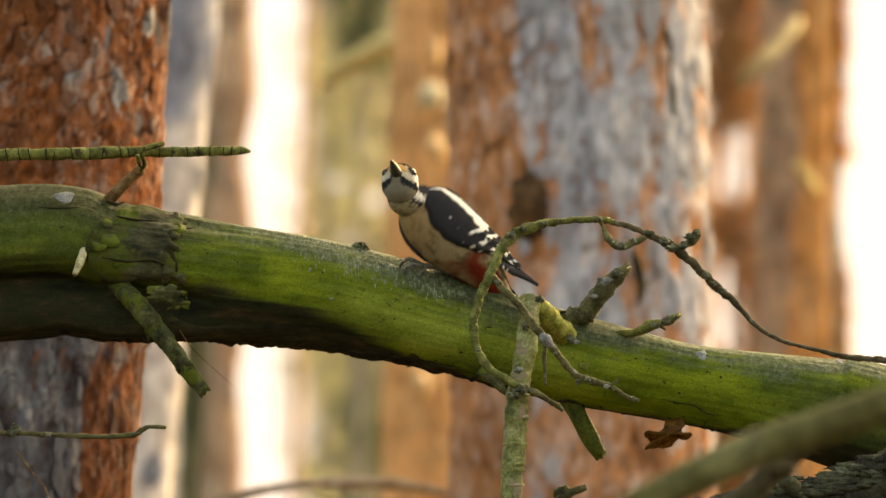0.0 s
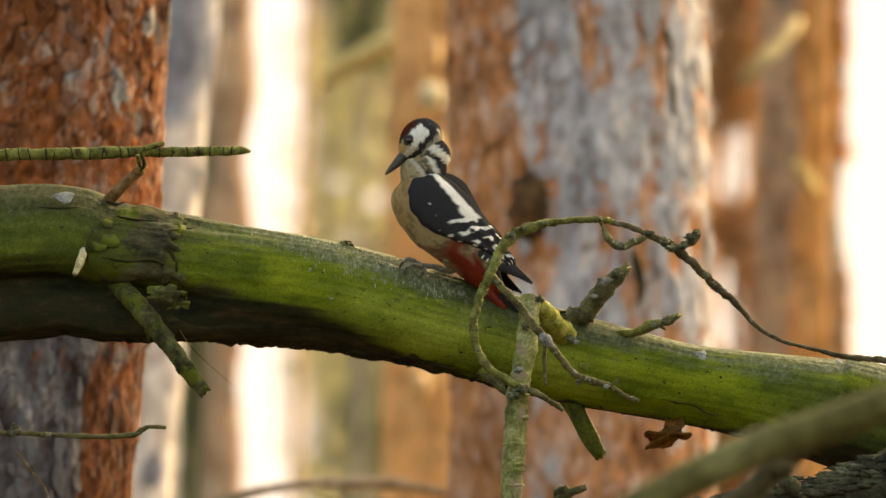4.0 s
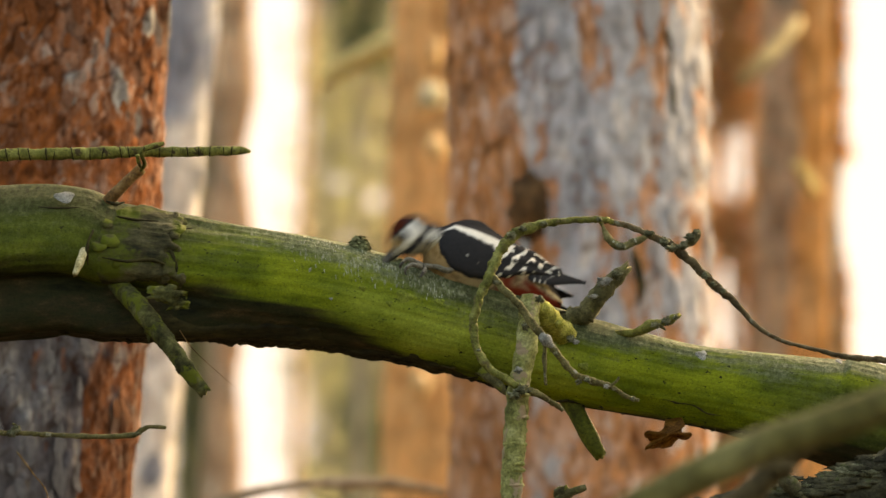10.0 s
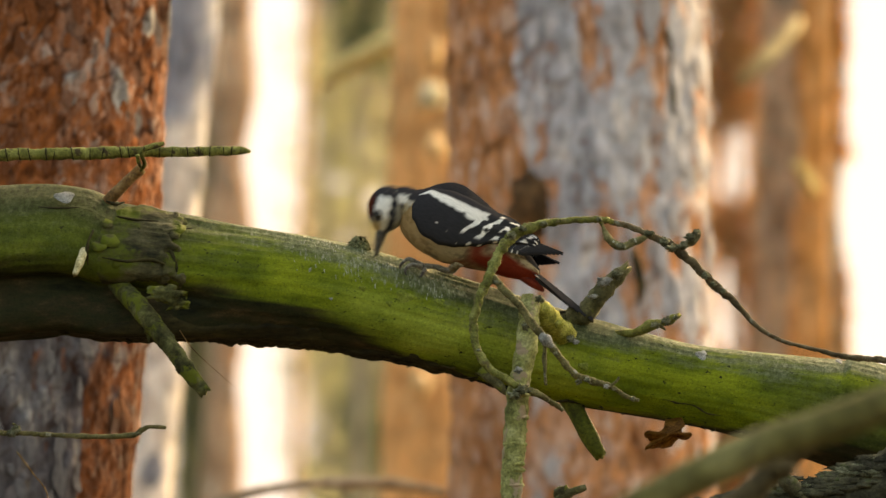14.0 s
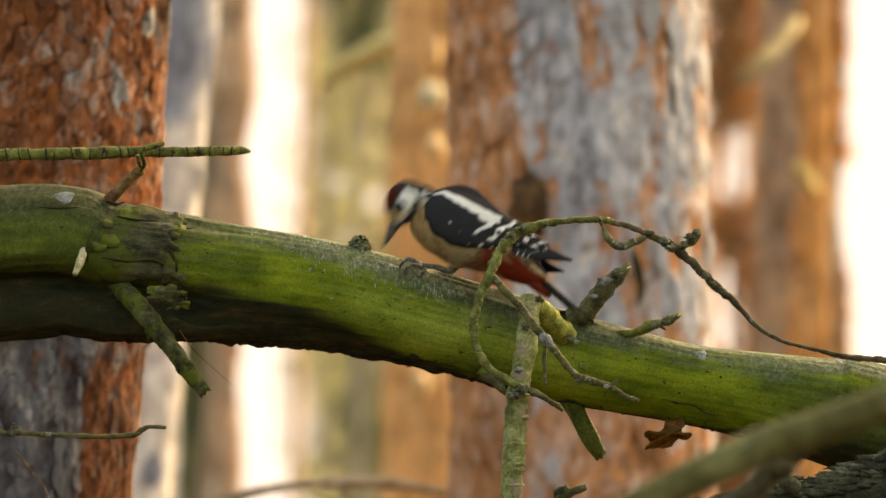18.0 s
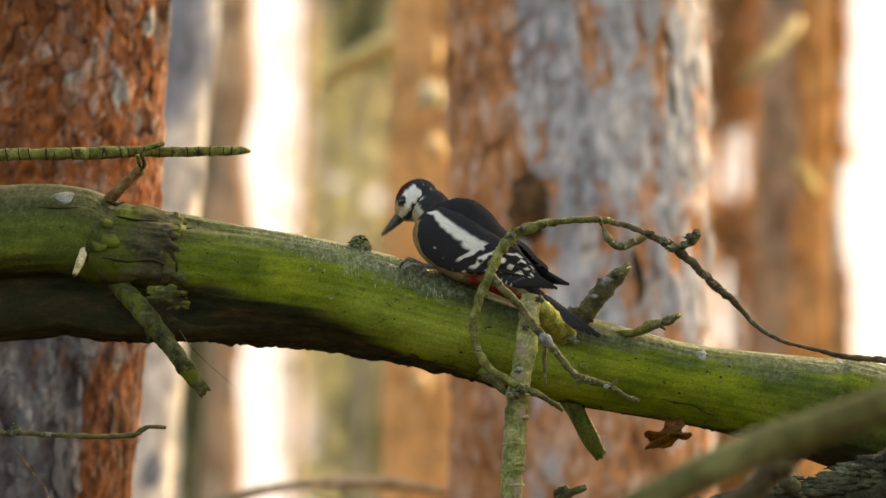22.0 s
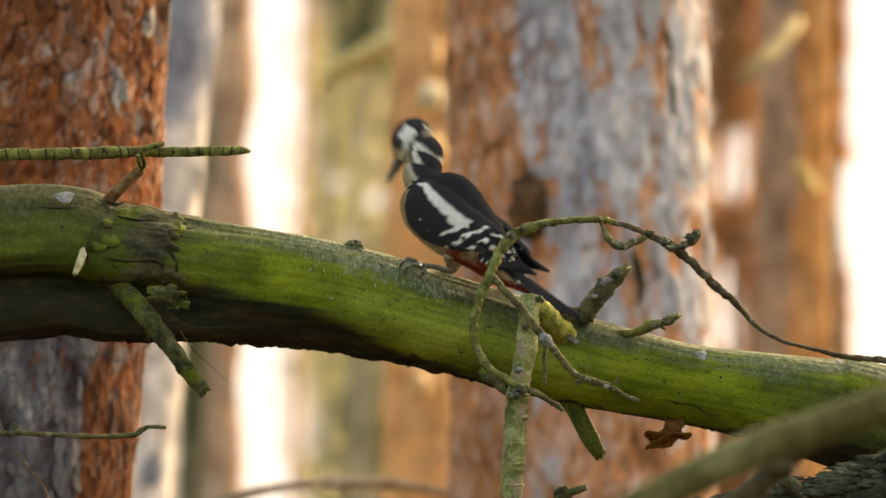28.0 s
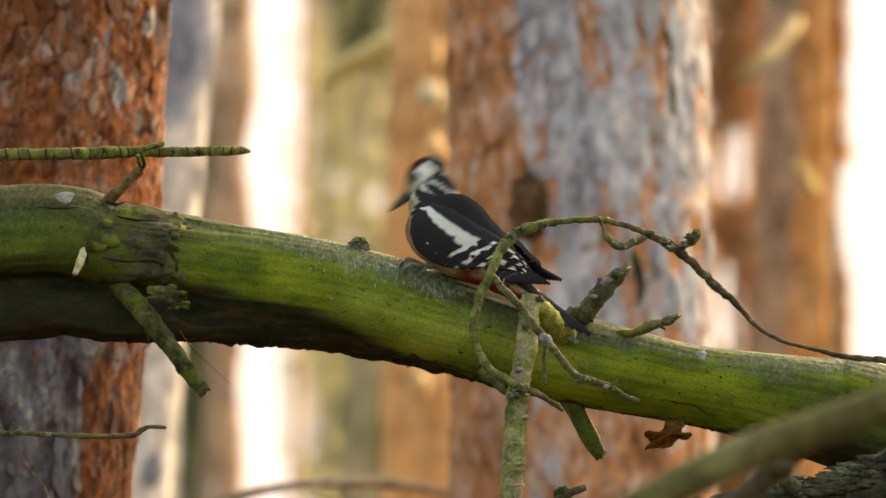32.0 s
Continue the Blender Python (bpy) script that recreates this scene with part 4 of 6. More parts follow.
    # crusts and tufts along the twigs
    for a, b, y, s, m in ((905, 418, -0.1, 9, LICHEN_DARK), (925, 405, -0.095, 8, LICHEN_DARK), (962, 396, -0.083, 6, LICHEN), (1060, 388, -0.068, 7, LICHEN), (1098, 436, -0.068, 9, LICHEN_DARK), (1150, 414, -0.058, 8, LICHEN_DARK),
                          (1175, 428, -0.058, 10, LICHEN), (1188, 440, -0.06, 10, LICHEN_DARK), (1200, 438, -0.058, 8, LICHEN_DARK), (1222, 420, -0.066, 9, LICHEN), (1232, 412, -0.064, 7, LICHEN_DARK), (1248, 488, -0.058, 8, LICHEN_DARK),
                          (1262, 503, -0.058, 7, LICHEN), (1280, 515, -0.056, 6, LICHEN_DARK), (1024, 676, -0.106, 7, LICHEN), (1040, 673, -0.104, 7, LICHEN), (1074, 684, -0.096, 5, LICHEN), (1120, 706, -0.088, 5, LICHEN),
                          (930, 578, -0.1, 8, LICHEN_DARK), (925, 690, -0.112, 14, LICHEN), (912, 700, -0.112, 10, LICHEN_DARK), (918, 655, -0.108, 9, LICHEN), (880, 500, -0.102, 6, LICHEN_DARK), (847, 620, -0.11, 5, LICHEN),
                          (28, 760, -0.026, 10, LICHEN), (22, 768, -0.026, 7, LICHEN), (246, 768, -0.025, 5, LICHEN_DARK), (1180, 568, -0.04, 9, KNOB), (1160, 575, -0.04, 7, LICHEN_DARK), (1196, 562, -0.038, 6, LICHEN),
                          (1068, 500, -0.042, 12, LICHEN), (1092, 486, -0.04, 10, LICHEN_DARK), (1050, 525, -0.04, 8, LICHEN), (955, 530, -0.09, 8, KNOB), (990, 575, -0.07, 10, KNOB), (1010, 600, -0.05, 8, LICHEN)):
        under(root, "lichen_tuft", blob(P(a, b, y), (s * UNIT * rnd.uniform(0.7, 1.0), s * UNIT * 0.5, s * UNIT * rnd.uniform(0.4, 0.7)), 3.8, 1.25, a * 0.37, 10, 15), LICHEN_DARK if a % 3 else m)
    # frayed pale fibres where claws have worn the top
    for k in range(150):
        x, w = rnd.uniform(P(510, 0).x, P(775, 0).x), rnd.uniform(0.3, 1.15)
        dx, dw, r = rnd.uniform(0.0, 0.0012), -rnd.uniform(0.02, 0.1), rnd.uniform(0.00025, 0.00055)
        under(root, "wood_fibre", tube([(*log_point(x, w, 0.0), r), (*log_point(x + 0.5 * dx, w + 0.5 * dw, 0.0002), r), (*log_point(x + dx, w + dw, 0.0), r * 0.6)], 3, 5, 0.3, 400), FIBRE)
    # splinters and shreds of bark along the lower edge
    for k in range(46):
        x = rnd.uniform(-0.38, 0.36)
        p = log_point(x, rnd.uniform(-1.5, -1.15), 0.0005)
        d = Vector((rnd.choice((-1, 1)) * rnd.uniform(0.003, 0.012), -0.002, rnd.uniform(-0.004, 0.0005)))
        under(root, "bark_shred", tube([(*p, 0.0013), (*(p + d * 0.5), 0.001), (*(p + d), 0.0003)], 3, 5, 0.3, 300), LOOSE)
    # flakes that lift from the bark of the thick end
    for k in range(12):
        x, w = rnd.uniform(-0.31, -0.235), rnd.uniform(-0.25, 0.75)
        q = log_point(x, w, 0.0028)
        sx, sw, n = rnd.uniform(0.005, 0.012), rnd.uniform(0.06, 0.16), 9
        rim = [(rnd.uniform(0.6, 1.1) * math.cos(6.283 * j / n), rnd.uniform(0.6, 1.1) * math.sin(6.283 * j / n)) for j in range(n)]
        lift = [0.0022 + rnd.uniform(0.0, 0.0014) for _ in rim]
        v = [log_point(x + sx * cx, w + sw * cw, h) for (cx, cw), h in zip(rim, lift)] + [q] + [log_point(x + sx * cx, w + sw * cw, h - 0.0009) for (cx, cw), h in zip(rim, lift)]
        f = [(j, (j + 1) % n, n) for j in range(n)] + [(j, n + 1 + j, n + 1 + (j + 1) % n, (j + 1) % n) for j in range(n)]
        under(root, "bark_flake", (v, f), PATCH)
    return root


def on_log(a, b):
    """Where on the log's skin a grid place lies: x, and the turn round the log."""
    x = P(a, b).x
    z, _, slope = log_at(x)
    return x, math.asin(max(-0.98, min(0.98, (P(a, b).z - z) / float(log_radius(x, 0.5)) * math.sqrt(1 + slope ** 2))))


def crack(root, places, size, lift=-0.0003):
    """A dark split in the log's skin or bark."""
    rows = [(*log_point(*on_log(a, b), lift), size * UNIT * (0.4 if k in (0, len(places) - 1) else 1.0)) for k, (a, b) in enumerate(places)]
    under(root, "crack", tube(rows, 5, 7, 0.5, 300), LOOSE, "dark crack")


def disc(root, a, b, size, lift=0.0, material=None):
    """A crust of lichen that lies on the log's skin."""
    x, w = on_log(a, b)
    r = log_at(x)[1]
    rnd = random.Random(a)
    verts, faces = [], []
    n = 16
    for k, h in ((1.0, 0.0002), (0.85, 0.0009), (0.4, 0.001)):
        for j in range(n):
            t = 2 * math.pi * j / n
            q = size * UNIT * k * (1 + 0.22 * math.sin(3 * t + a) + rnd.uniform(-0.12, 0.12))
            verts.append(log_point(x + q * math.cos(t), w + q * math.sin(t) / float(r) / max(0.35, math.cos(w)) * 0.8, h + lift))
    verts.append(log_point(x, w, 0.0009 + lift))
    for g in range(2):
        for j in range(n):
            faces.append((g * n + j, g * n + (j + 1) % n, (g + 1) * n + (j + 1) % n, (g + 1) * n + j))
    faces += [(2 * n + j, 2 * n + (j + 1) % n, 3 * n) for j in range(n)]
    under(root, "lichen", (verts, faces), material or LICHEN, "light green algae crust" if material else "pale grey lichen crust")


def dead_leaf(root):
    """A lobed dry leaf caught under the log."""
    rim = [(1178, 742), (1205, 740), (1212, 752), (1207, 764), (1224, 766), (1220, 778), (1200, 778), (1188, 792), (1165, 794), (1143, 796), (1144, 789), (1152, 782), (1142, 774), (1143, 764), (1155, 763), (1160, 768), (1175, 758)]
    rnd = random.Random(9)
    rim = [(a + rnd.uniform(-1.5, 1.5), b + rnd.uniform(-1.5, 1.5)) for a, b in spline(rim + rim[:1], 3)[:-1]]
    verts = [P(a, b, -0.045 + 0.012 * math.sin(a * 0.07) + 0.008 * math.sin(b * 0.13)) for a, b in rim]
    c = len(verts)
    verts.append(P(1186, 768, -0.06))
    n = len(rim)
    back = [Vector(v) + Vector((0, 0.0006, 0)) for v in verts]
    faces = [(i, (i + 1) % n, c) for i in range(n)] + [((i + 1) % n + c + 1, i + c + 1, c + c + 1) for i in range(n)]
    faces += [(i, i + c + 1, (i + 1) % n + c + 1, (i + 1) % n) for i in range(n)]
    under(root, "dead_leaf", (verts + back, faces), LEAF_DEAD, "dry brown oak leaf")


fallen_tree()


# ---- other branches ----
def branch(label, keys, material, name="fallen_branch", **k):
    root = thing(name, (keys[0][0], keys[0][1], 0), label, "branch", "loose branches")
    under(root, "stem", tube(keys, **k), material)
    return root


rough = branch("rough dark-barked branch with lichen leaning on the log", run((-4500, 3560, 40, -0.1), (-2000, 2250, 45, -0.12), (-200, 1480, 50, -0.13), (600, 1175, 54, -0.13), (980, 1030, 56, -0.13), (1180, 960, 58, -0.12), (1320, 928, 56, -0.11), (1420, 916, 58, -0.1), (1500, 896, 62, -0.1),
    (1580, 862, 66, -0.1), (1720, 800, 60, -0.1), (2000, 715, 50, -0.1), (2500, 570, 36, -0.1)), ROUGH, steps=26, seg=40, rough=0.16, grain=150)
under(rough, "stub", tube(run((1408, 868, 15, -0.135), (1393, 854, 14, -0.14), (1385, 842, 10, -0.14)), 6, 10, 0.25, 200), ROUGH)
_q = random.Random(21)
for k in range(110):
    t = _q.uniform(0, 1)
    a, b = 1290 + 300 * t, 933 - 72 * t
    w = _q.uniform(0.25, 1.25)
    r = 59 + 6 * t
    p = P(a, b - r * math.sin(w), -0.1 - r * UNIT * math.cos(w))
    s = _q.uniform(5, 15) * UNIT
    under(rough, "bark_plate", blob(p, (s * 1.7, s * 0.45, s * 0.5), 2.6, 0.9, k * 1.7, 7, 11), ROUGH if k % 7 else LICHEN_DARK)
branch("olive-barked branch close to the lens", run((-4860, 4980, 33, -1.9), (-2000, 2990, 44, -1.9), (0, 1700, 46, -1.9), (650, 1260, 34, -1.9), (900, 1062, 33, -1.9), (1050, 950, 33, -1.9), (1150, 886, 33, -1.9), (1250, 836, 33, -1.9), (1350, 790, 33, -1.9), (1450, 757, 34, -1.9), (1568, 715, 35, -1.9),
    (1750, 630, 44, -1.9), (2100, 540, 34, -1.9), (2700, 400, 20, -1.9)), NEAR, steps=12, seg=16, rough=0.06, grain=60)
branch("brown branch close to the lens", run((-3650, 4720, 34, -1.25), (-1500, 3040, 36, -1.25), (0, 1880, 38, -1.25), (700, 1360, 38, -1.25), (1060, 1090, 30, -1.25), (1220, 966, 28, -1.25), (1320, 880, 24, -1.25), (1390, 815, 20, -1.25), (1480, 752, 15, -1.25), (1600, 690, 20, -1.25), (1800, 610, 16, -1.25)), NEAR_DARK, steps=12, seg=16, rough=0.06, grain=60)
branch("pale leaning branch behind the log", run((-900, 2950, 11, 3.0), (-600, 2080, 11, 3.0), (-200, 1420, 11, 3.0), (100, 1095, 11, 3.0), (250, 975, 10, 3.0), (330, 922, 10, 3.0), (400, 886, 10, 3.0), (500, 862, 9, 3.0), (640, 854, 10, 3.0), (760, 866, 9, 3.0), (880, 900, 8, 3.0), (1000, 965, 8, 3.0),
    (1150, 1090, 8, 3.0), (1350, 1400, 7, 3.0), (1600, 2100, 7, 3.0), (1750, 2950, 6, 3.0)), PALE_BRANCH, steps=10, seg=10, rough=0.14, grain=30)
branch("short brown twig end below the log", run((740, 3560, 8, 0.0), (790, 1700, 8, 0.0), (860, 1200, 7, 0.0), (920, 1010, 7, 0.0), (962, 925, 7, 0.0), (985, 888, 7, 0.0), (1008, 873, 7, 0.0), (1037, 863, 6, 0.0)), STUB, steps=10, rough=0.2, grain=300)
under(PINE_ORANGE, "limb", tube(run((770, 52, 16, 8.0), (720, 66, 18, 8.2), (660, 90, 19, 8.4), (610, 118, 18, 8.6), (585, 138, 14, 8.7), (570, 152, 8, 8.8)), 6, 10, 0.1, 10), YELLOW_BRANCH, "yellow-green limb")
under(PINE_RIGHT, "limb", tube(run((1412, 40, 12, 8.7), (1400, 56, 13, 8.5), (1375, 84, 14, 8.4), (1340, 116, 14, 8.3), (1308, 150, 11, 8.3)), 6, 10, 0.1, 10), DULL_BRANCH, "yellow-green limb")
under(PINE_RIGHT, "limb_stub", tube(run((1440, 335, 12, 8.9), (1425, 312, 13, 8.6), (1412, 292, 9, 8.5)), 6, 10, 0.1, 10), YELLOW_BRANCH, "pale yellow stub")
under(PINE_MID, "knot", blob(P(936, 364, 2.438), (0.023, 0.018, 0.04), 2.2, 0.4, 4.0, 18, 24), KNOT_WOOD, "dark brown knot")
under(PINE_MID, "crack", tube(run((1178, 50, 3, 2.455), (1187, 90, 4, 2.457), (1186, 130, 2, 2.458), (1191, 170, 5, 2.459), (1192, 205, 3, 2.46)), 5, 8, 0.5, 60), LOOSE, "dark bark crack")
under(PINE_MID, "crack", tube(run((1118, 440, 4, 2.428), (1126, 470, 8, 2.43), (1134, 510, 7, 2.431), (1128, 540, 3, 2.43)), 5, 8, 0.5, 60), LOOSE, "dark bark crack")
# out-of-focus spots of light, added as pale lumps on the trunk
for tree, a, b, y, w, h in ((PINE_ORANGE, 764, 172, 7.4, 24, 24), (PINE_ORANGE, 772, 95, 7.4, 12, 26), (PINE_ORANGE, 772, 262, 7.4, 16, 22), (PINE_ORANGE, 745, 680, 7.4, 18, 22)):
    k = (y + REACH) / REACH * UNIT
    under(tree, "branch_scar", blob(P(a, b, y), (w * k, 0.05, h * k), 2.0, 0.3, a * 0.1, 10, 16), LIGHT_SPOT if (a, b) == (764, 172) else PEACH, "out-of-focus spot of light, added as a pale lump")
# knots on the loose branches
for ob in [o for o in scene.collection.objects if o.name.startswith("fallen_branch")]:
    stem = next(o for o in ob.children if o.name.startswith("stem"))
    n = len(stem.data.vertices)
    for q in (0.35, 0.52, 0.68, 0.8):
        v = stem.data.vertices[int(n * q)].co
        under(ob, "knot", blob(v, (0.009, 0.006, 0.007), 2.0, 0.4, q * 9, 8, 10), stem.data.materials[0])


# ---- woodpecker ----
FEATHER = plumage("feathers", 0.9, 0.0)
SLEEK = plumage("flight_feathers", 0.75, 0.0, (0.15, 1, 1))
HORN = mottled("dark_horn", (0.022, 0.02, 0.017), (0.05, 0.044, 0.037), (0.1, 0.09, 0.076), 200, 900, 0.45, 0.0002, spec=0.4)
SCALY = mottled("scaly_grey_skin", (0.09, 0.085, 0.072), (0.19, 0.18, 0.155), (0.3, 0.285, 0.25), 300, 1500, 0.6, 0.0003)
CLAW = mottled("dark_claw_horn", (0.03, 0.03, 0.03), (0.07, 0.065, 0.06), (0.14, 0.13, 0.12), 300, 900, 0.4, 0.0002)
EYE_DARK, _n, _l, _b = shader("dark_eye", 0.06, 0, 0.6)
_b.inputs["Base Color"].default_value = (0.012, 0.008, 0.006, 1)
BLACK, WHITE, BUFF, RED = np.array((0.033, 0.033, 0.038)), np.array((0.8, 0.79, 0.77)), np.array((0.33, 0.255, 0.155)), np.array((0.17, 0.026, 0.015))
CREAM, CROWN, THROAT = np.array((0.55, 0.5, 0.4)), np.array((0.075, 0.018, 0.011)), np.array((0.27, 0.25, 0.2))

# stations along the body: forward, middle height, half depth, half width
TORSO = spline([(0.058, 0.004, 0.004, 0.004), (0.055, -0.001, 0.0155, 0.013), (0.046, -0.001, 0.0245, 0.019), (0.03, 0.0005, 0.0308, 0.0238), (0.01, 0.0018, 0.0325, 0.025), (-0.012, 0.003, 0.0285, 0.024),
                (-0.032, 0.0035, 0.0225, 0.0208), (-0.048, 0.001, 0.0168, 0.0155), (-0.062, 0.0, 0.0115, 0.011), (-0.074, 0.0, 0.005, 0.006), (-0.076, 0.0, 0.001, 0.001)], 9)


def torso(x):
    order = TORSO[::-1]
    return tuple(np.interp(x, order[:, 0], order[:, k]) for k in (1, 2, 3))


def blend(base, colour, amount):
    return base + (colour - base) * np.clip(amount, 0, 1)[..., None]


def grid_faces(rows, cols, closed):
    i, j = np.meshgrid(np.arange(rows - 1), np.arange(cols if closed else cols - 1), indexing="ij")
    i, j = i.ravel(), j.ravel()
    jn = (j + 1) % cols
    return np.stack([i * cols + j, (i + 1) * cols + j, (i + 1) * cols + jn, i * cols + jn], -1).tolist()


def body_mesh():
    xs = np.linspace(0.0579, -0.0758, 90)
    ws = np.linspace(0, 2 * math.pi, 72, endpoint=False)
    X, W = np.meshgrid(xs, ws, indexing="ij")
    zc, rz, ry = torso(X)
    nap = 1 + 0.012 * field(X, W * 0.03, 200, 1) + 0.02 * field(X, W * 0.03, 70, 2)
    back = (0.0022 + 0.0045 * np.exp(-((X - 0.024) / 0.022) ** 2)) * smooth01(np.sin(W), 0.6, 0.97) * smooth01(X, -0.07, -0.04) * smooth01(0.056 - X, 0.0, 0.02)
    Y, Z = ry * np.cos(W) * nap, zc + (rz + back) * np.sin(W) * nap
    h = np.sin(W) + 0.1 * field(X, W * 0.03, 160, 3)
    c = np.ones(X.shape + (3,)) * BUFF
    c = blend(c, CREAM, smooth01(h, -0.7, -0.2) * smooth01(0.035 - X, 0.0, 0.03) * 0.4)
    c = blend(c, BUFF * 0.35, smooth01(field(X, W * 0.03, 150, 16) + 0.6 * field(X, W * 0.03, 420, 17), 0.0, 0.6) * 0.8)
    c = blend(c, np.array((0.37, 0.21, 0.085)), smooth01(X, 0.0, 0.045) * smooth01(0.5 - h, 0.0, 0.5) * 0.5)
    c = blend(c, BLACK, smooth01(field(X, W * 0.03, 230, 6), 0.62, 0.8) * smooth01(-np.abs(h), -0.5, -0.2) * smooth01(X, 0.0, 0.03))
    red = smooth01(-X + 0.02 * field(X, W * 0.03, 90, 5), 0.004, 0.034) * smooth01(-h, -0.1, 0.35)
    c = blend(c, RED, red)
    c = blend(c, BLACK * 0.8, smooth01(h + 0.3 * smooth01(X, 0.02, 0.05), 0.3, 0.45))
    verts = np.stack([X, Y, Z], -1).reshape(-1, 3)
    return sheet_mesh("body", verts, grid_faces(90, 72, True), True, None, c.reshape(-1, 3))


def wing_mesh(side):
    """The folded wing: a shell over the flank that runs out to the rear."""
    n, k = 150, 56
    us, vs = np.linspace(0, 1, n), np.linspace(0, 1, k)
    U, V = np.meshgrid(us, vs, indexing="ij")
    X = 0.056 - 0.122 * U
    low = np.interp(U, (0, 0.08, 0.2, 0.35, 0.6, 0.8, 1), (0.15, -0.6, -0.9, -0.95, -0.66, -0.25, 0.1)) + 0.05 * field(X, V * 0, 150, 2)
    high = np.interp(U, (0, 0.1, 0.5, 0.85, 1), (0.7, 1.15, 1.2, 1.15, 0.5))
    W = low + (high - low) * V
    zc, rz, ry = torso(np.maximum(X, -0.05))
    edge = np.minimum(smooth01(V, 0, 0.14), smooth01(1 - V, 0, 0.24)) * smooth01(U, 0.0, 0.12) * smooth01(1 - U, 0, 0.05)
    ridge = 0.0007 * np.sin(V * 26 + 6 * U) * smooth01(U, 0.35, 0.7) + 0.0005 * field(X, W * 0.03, 110, 4)
    R = 1.0 - 0.05 * (1 - edge)
    Y, Z = (ry * R + 0.0042 * edge + ridge) * np.cos(W), zc + (rz * R + 0.0042 * edge + ridge) * np.sin(W)
    Z = Z + 0.015 * smooth01(U, 0.45, 1.05)
    fray = 0.06 * field(X, W * 0.03, 260, 7) + 0.05 * field(X, W * 0.03, 110, 8)
    c = np.ones(X.shape + (3,)) * BLACK
    # long white shoulder patch, narrow in front, ragged behind
    mid = np.interp(U, (0.0, 0.1, 0.3, 0.5, 0.6), (0.72, 0.68, 0.62, 0.58, 0.55))
    wide = np.interp(U, (0.02, 0.08, 0.2, 0.35, 0.46, 0.53, 0.58), (0.0, 0.045, 0.062, 0.07, 0.085, 0.078, 0.0))
    c = blend(c, WHITE, smooth01(wide - np.abs(V - mid) + fray * np.where(V < mid, 0.15 + 0.45 * smooth01(U, 0.25, 0.5), 0.12), -0.014, 0.022) * (wide > 0.005))
    # slanting white bars, the first joined to the patch, broken up toward the tip
    for row, (u0, lean, lo_v, hi_v, w, whole) in enumerate(((0.525, 0.24, 0.3, 0.66, 0.019, 1.6), (0.645, 0.22, 0.22, 0.72, 0.017, 0.8), (0.745, 0.18, 0.16, 0.76, 0.015, 0.3), (0.83, 0.14, 0.12, 0.78, 0.012, 0.0), (0.905, 0.1, 0.14, 0.76, 0.01, 0.0), (0.96, 0.06, 0.15, 0.75, 0.008, 0.0))):
        line = u0 + lean * (V - 0.6) + 0.02 * field(V, V * 0, 9, row) + 0.3 * fray
        spots = smooth01(np.sin(V * 24 + row * 2.1) + whole, -0.3, 0.0)
        c = blend(c, WHITE, smooth01(1.15 * w - np.abs(U - line) + 0.12 * fray, -0.004, 0.006) * spots * smooth01(V, lo_v - 0.03, lo_v + 0.03) * smooth01(hi_v - V, -0.03, 0.03))
    # few small spots on the coverts and along the lower edge
    for u, v, r in ((0.26, 0.31, 0.014), (0.345, 0.28, 0.012), (0.45, 0.15, 0.014), (0.53, 0.12, 0.013), (0.61, 0.1, 0.013), (0.69, 0.1, 0.012)):
        c = blend(c, WHITE, smooth01(r - np.hypot(U - u - 0.12 * (V - v), (V - v) * 0.6) + 0.2 * fray, -0.002, 0.007))
    verts = np.stack([X, Y * side, Z], -1).reshape(-1, 3)
    return sheet_mesh("wing", verts, grid_faces(n, k, False), True, None, c.reshape(-1, 3))


def feather_mesh(length, width, spots, pointed=0.5, bow=0.002, base=BLACK):
    """A long stiff feather that runs from the origin along -x, lying in the xy plane."""
    n, k = 34, 9
    U, V = np.meshgrid(np.linspace(0, 1, n), np.linspace(-1, 1, k), indexing="ij")
    half = width * np.minimum(1, (1.02 - U) / pointed) ** 0.6 * np.minimum(1, 0.45 + U * 4)
    verts = np.stack([-length * U, half * V, bow * U * U * -1 - 0.0012 * V * V + 0.0006 * np.cos(V * 3)], -1).reshape(-1, 3)
    c = np.ones(U.shape + (3,)) * base
    for u, s in spots:
        c = blend(c, WHITE, smooth01(0.036 - np.abs(U - u), 0, 0.03) * smooth01(V * s, 0.3, 0.6))
    c = blend(c, base + 0.015, smooth01(0.14 - np.abs(V), 0, 0.1) * 0.6)
    top = len(verts)
    verts = np.vstack([verts, verts + np.array((0, 0, -0.0005))])
    f = grid_faces(n, k, False)
    f += [tuple(i + top for i in reversed(g)) for g in f]
    return sheet_mesh("feather", verts, f, True, None, np.vstack([c.reshape(-1, 3)] * 2))


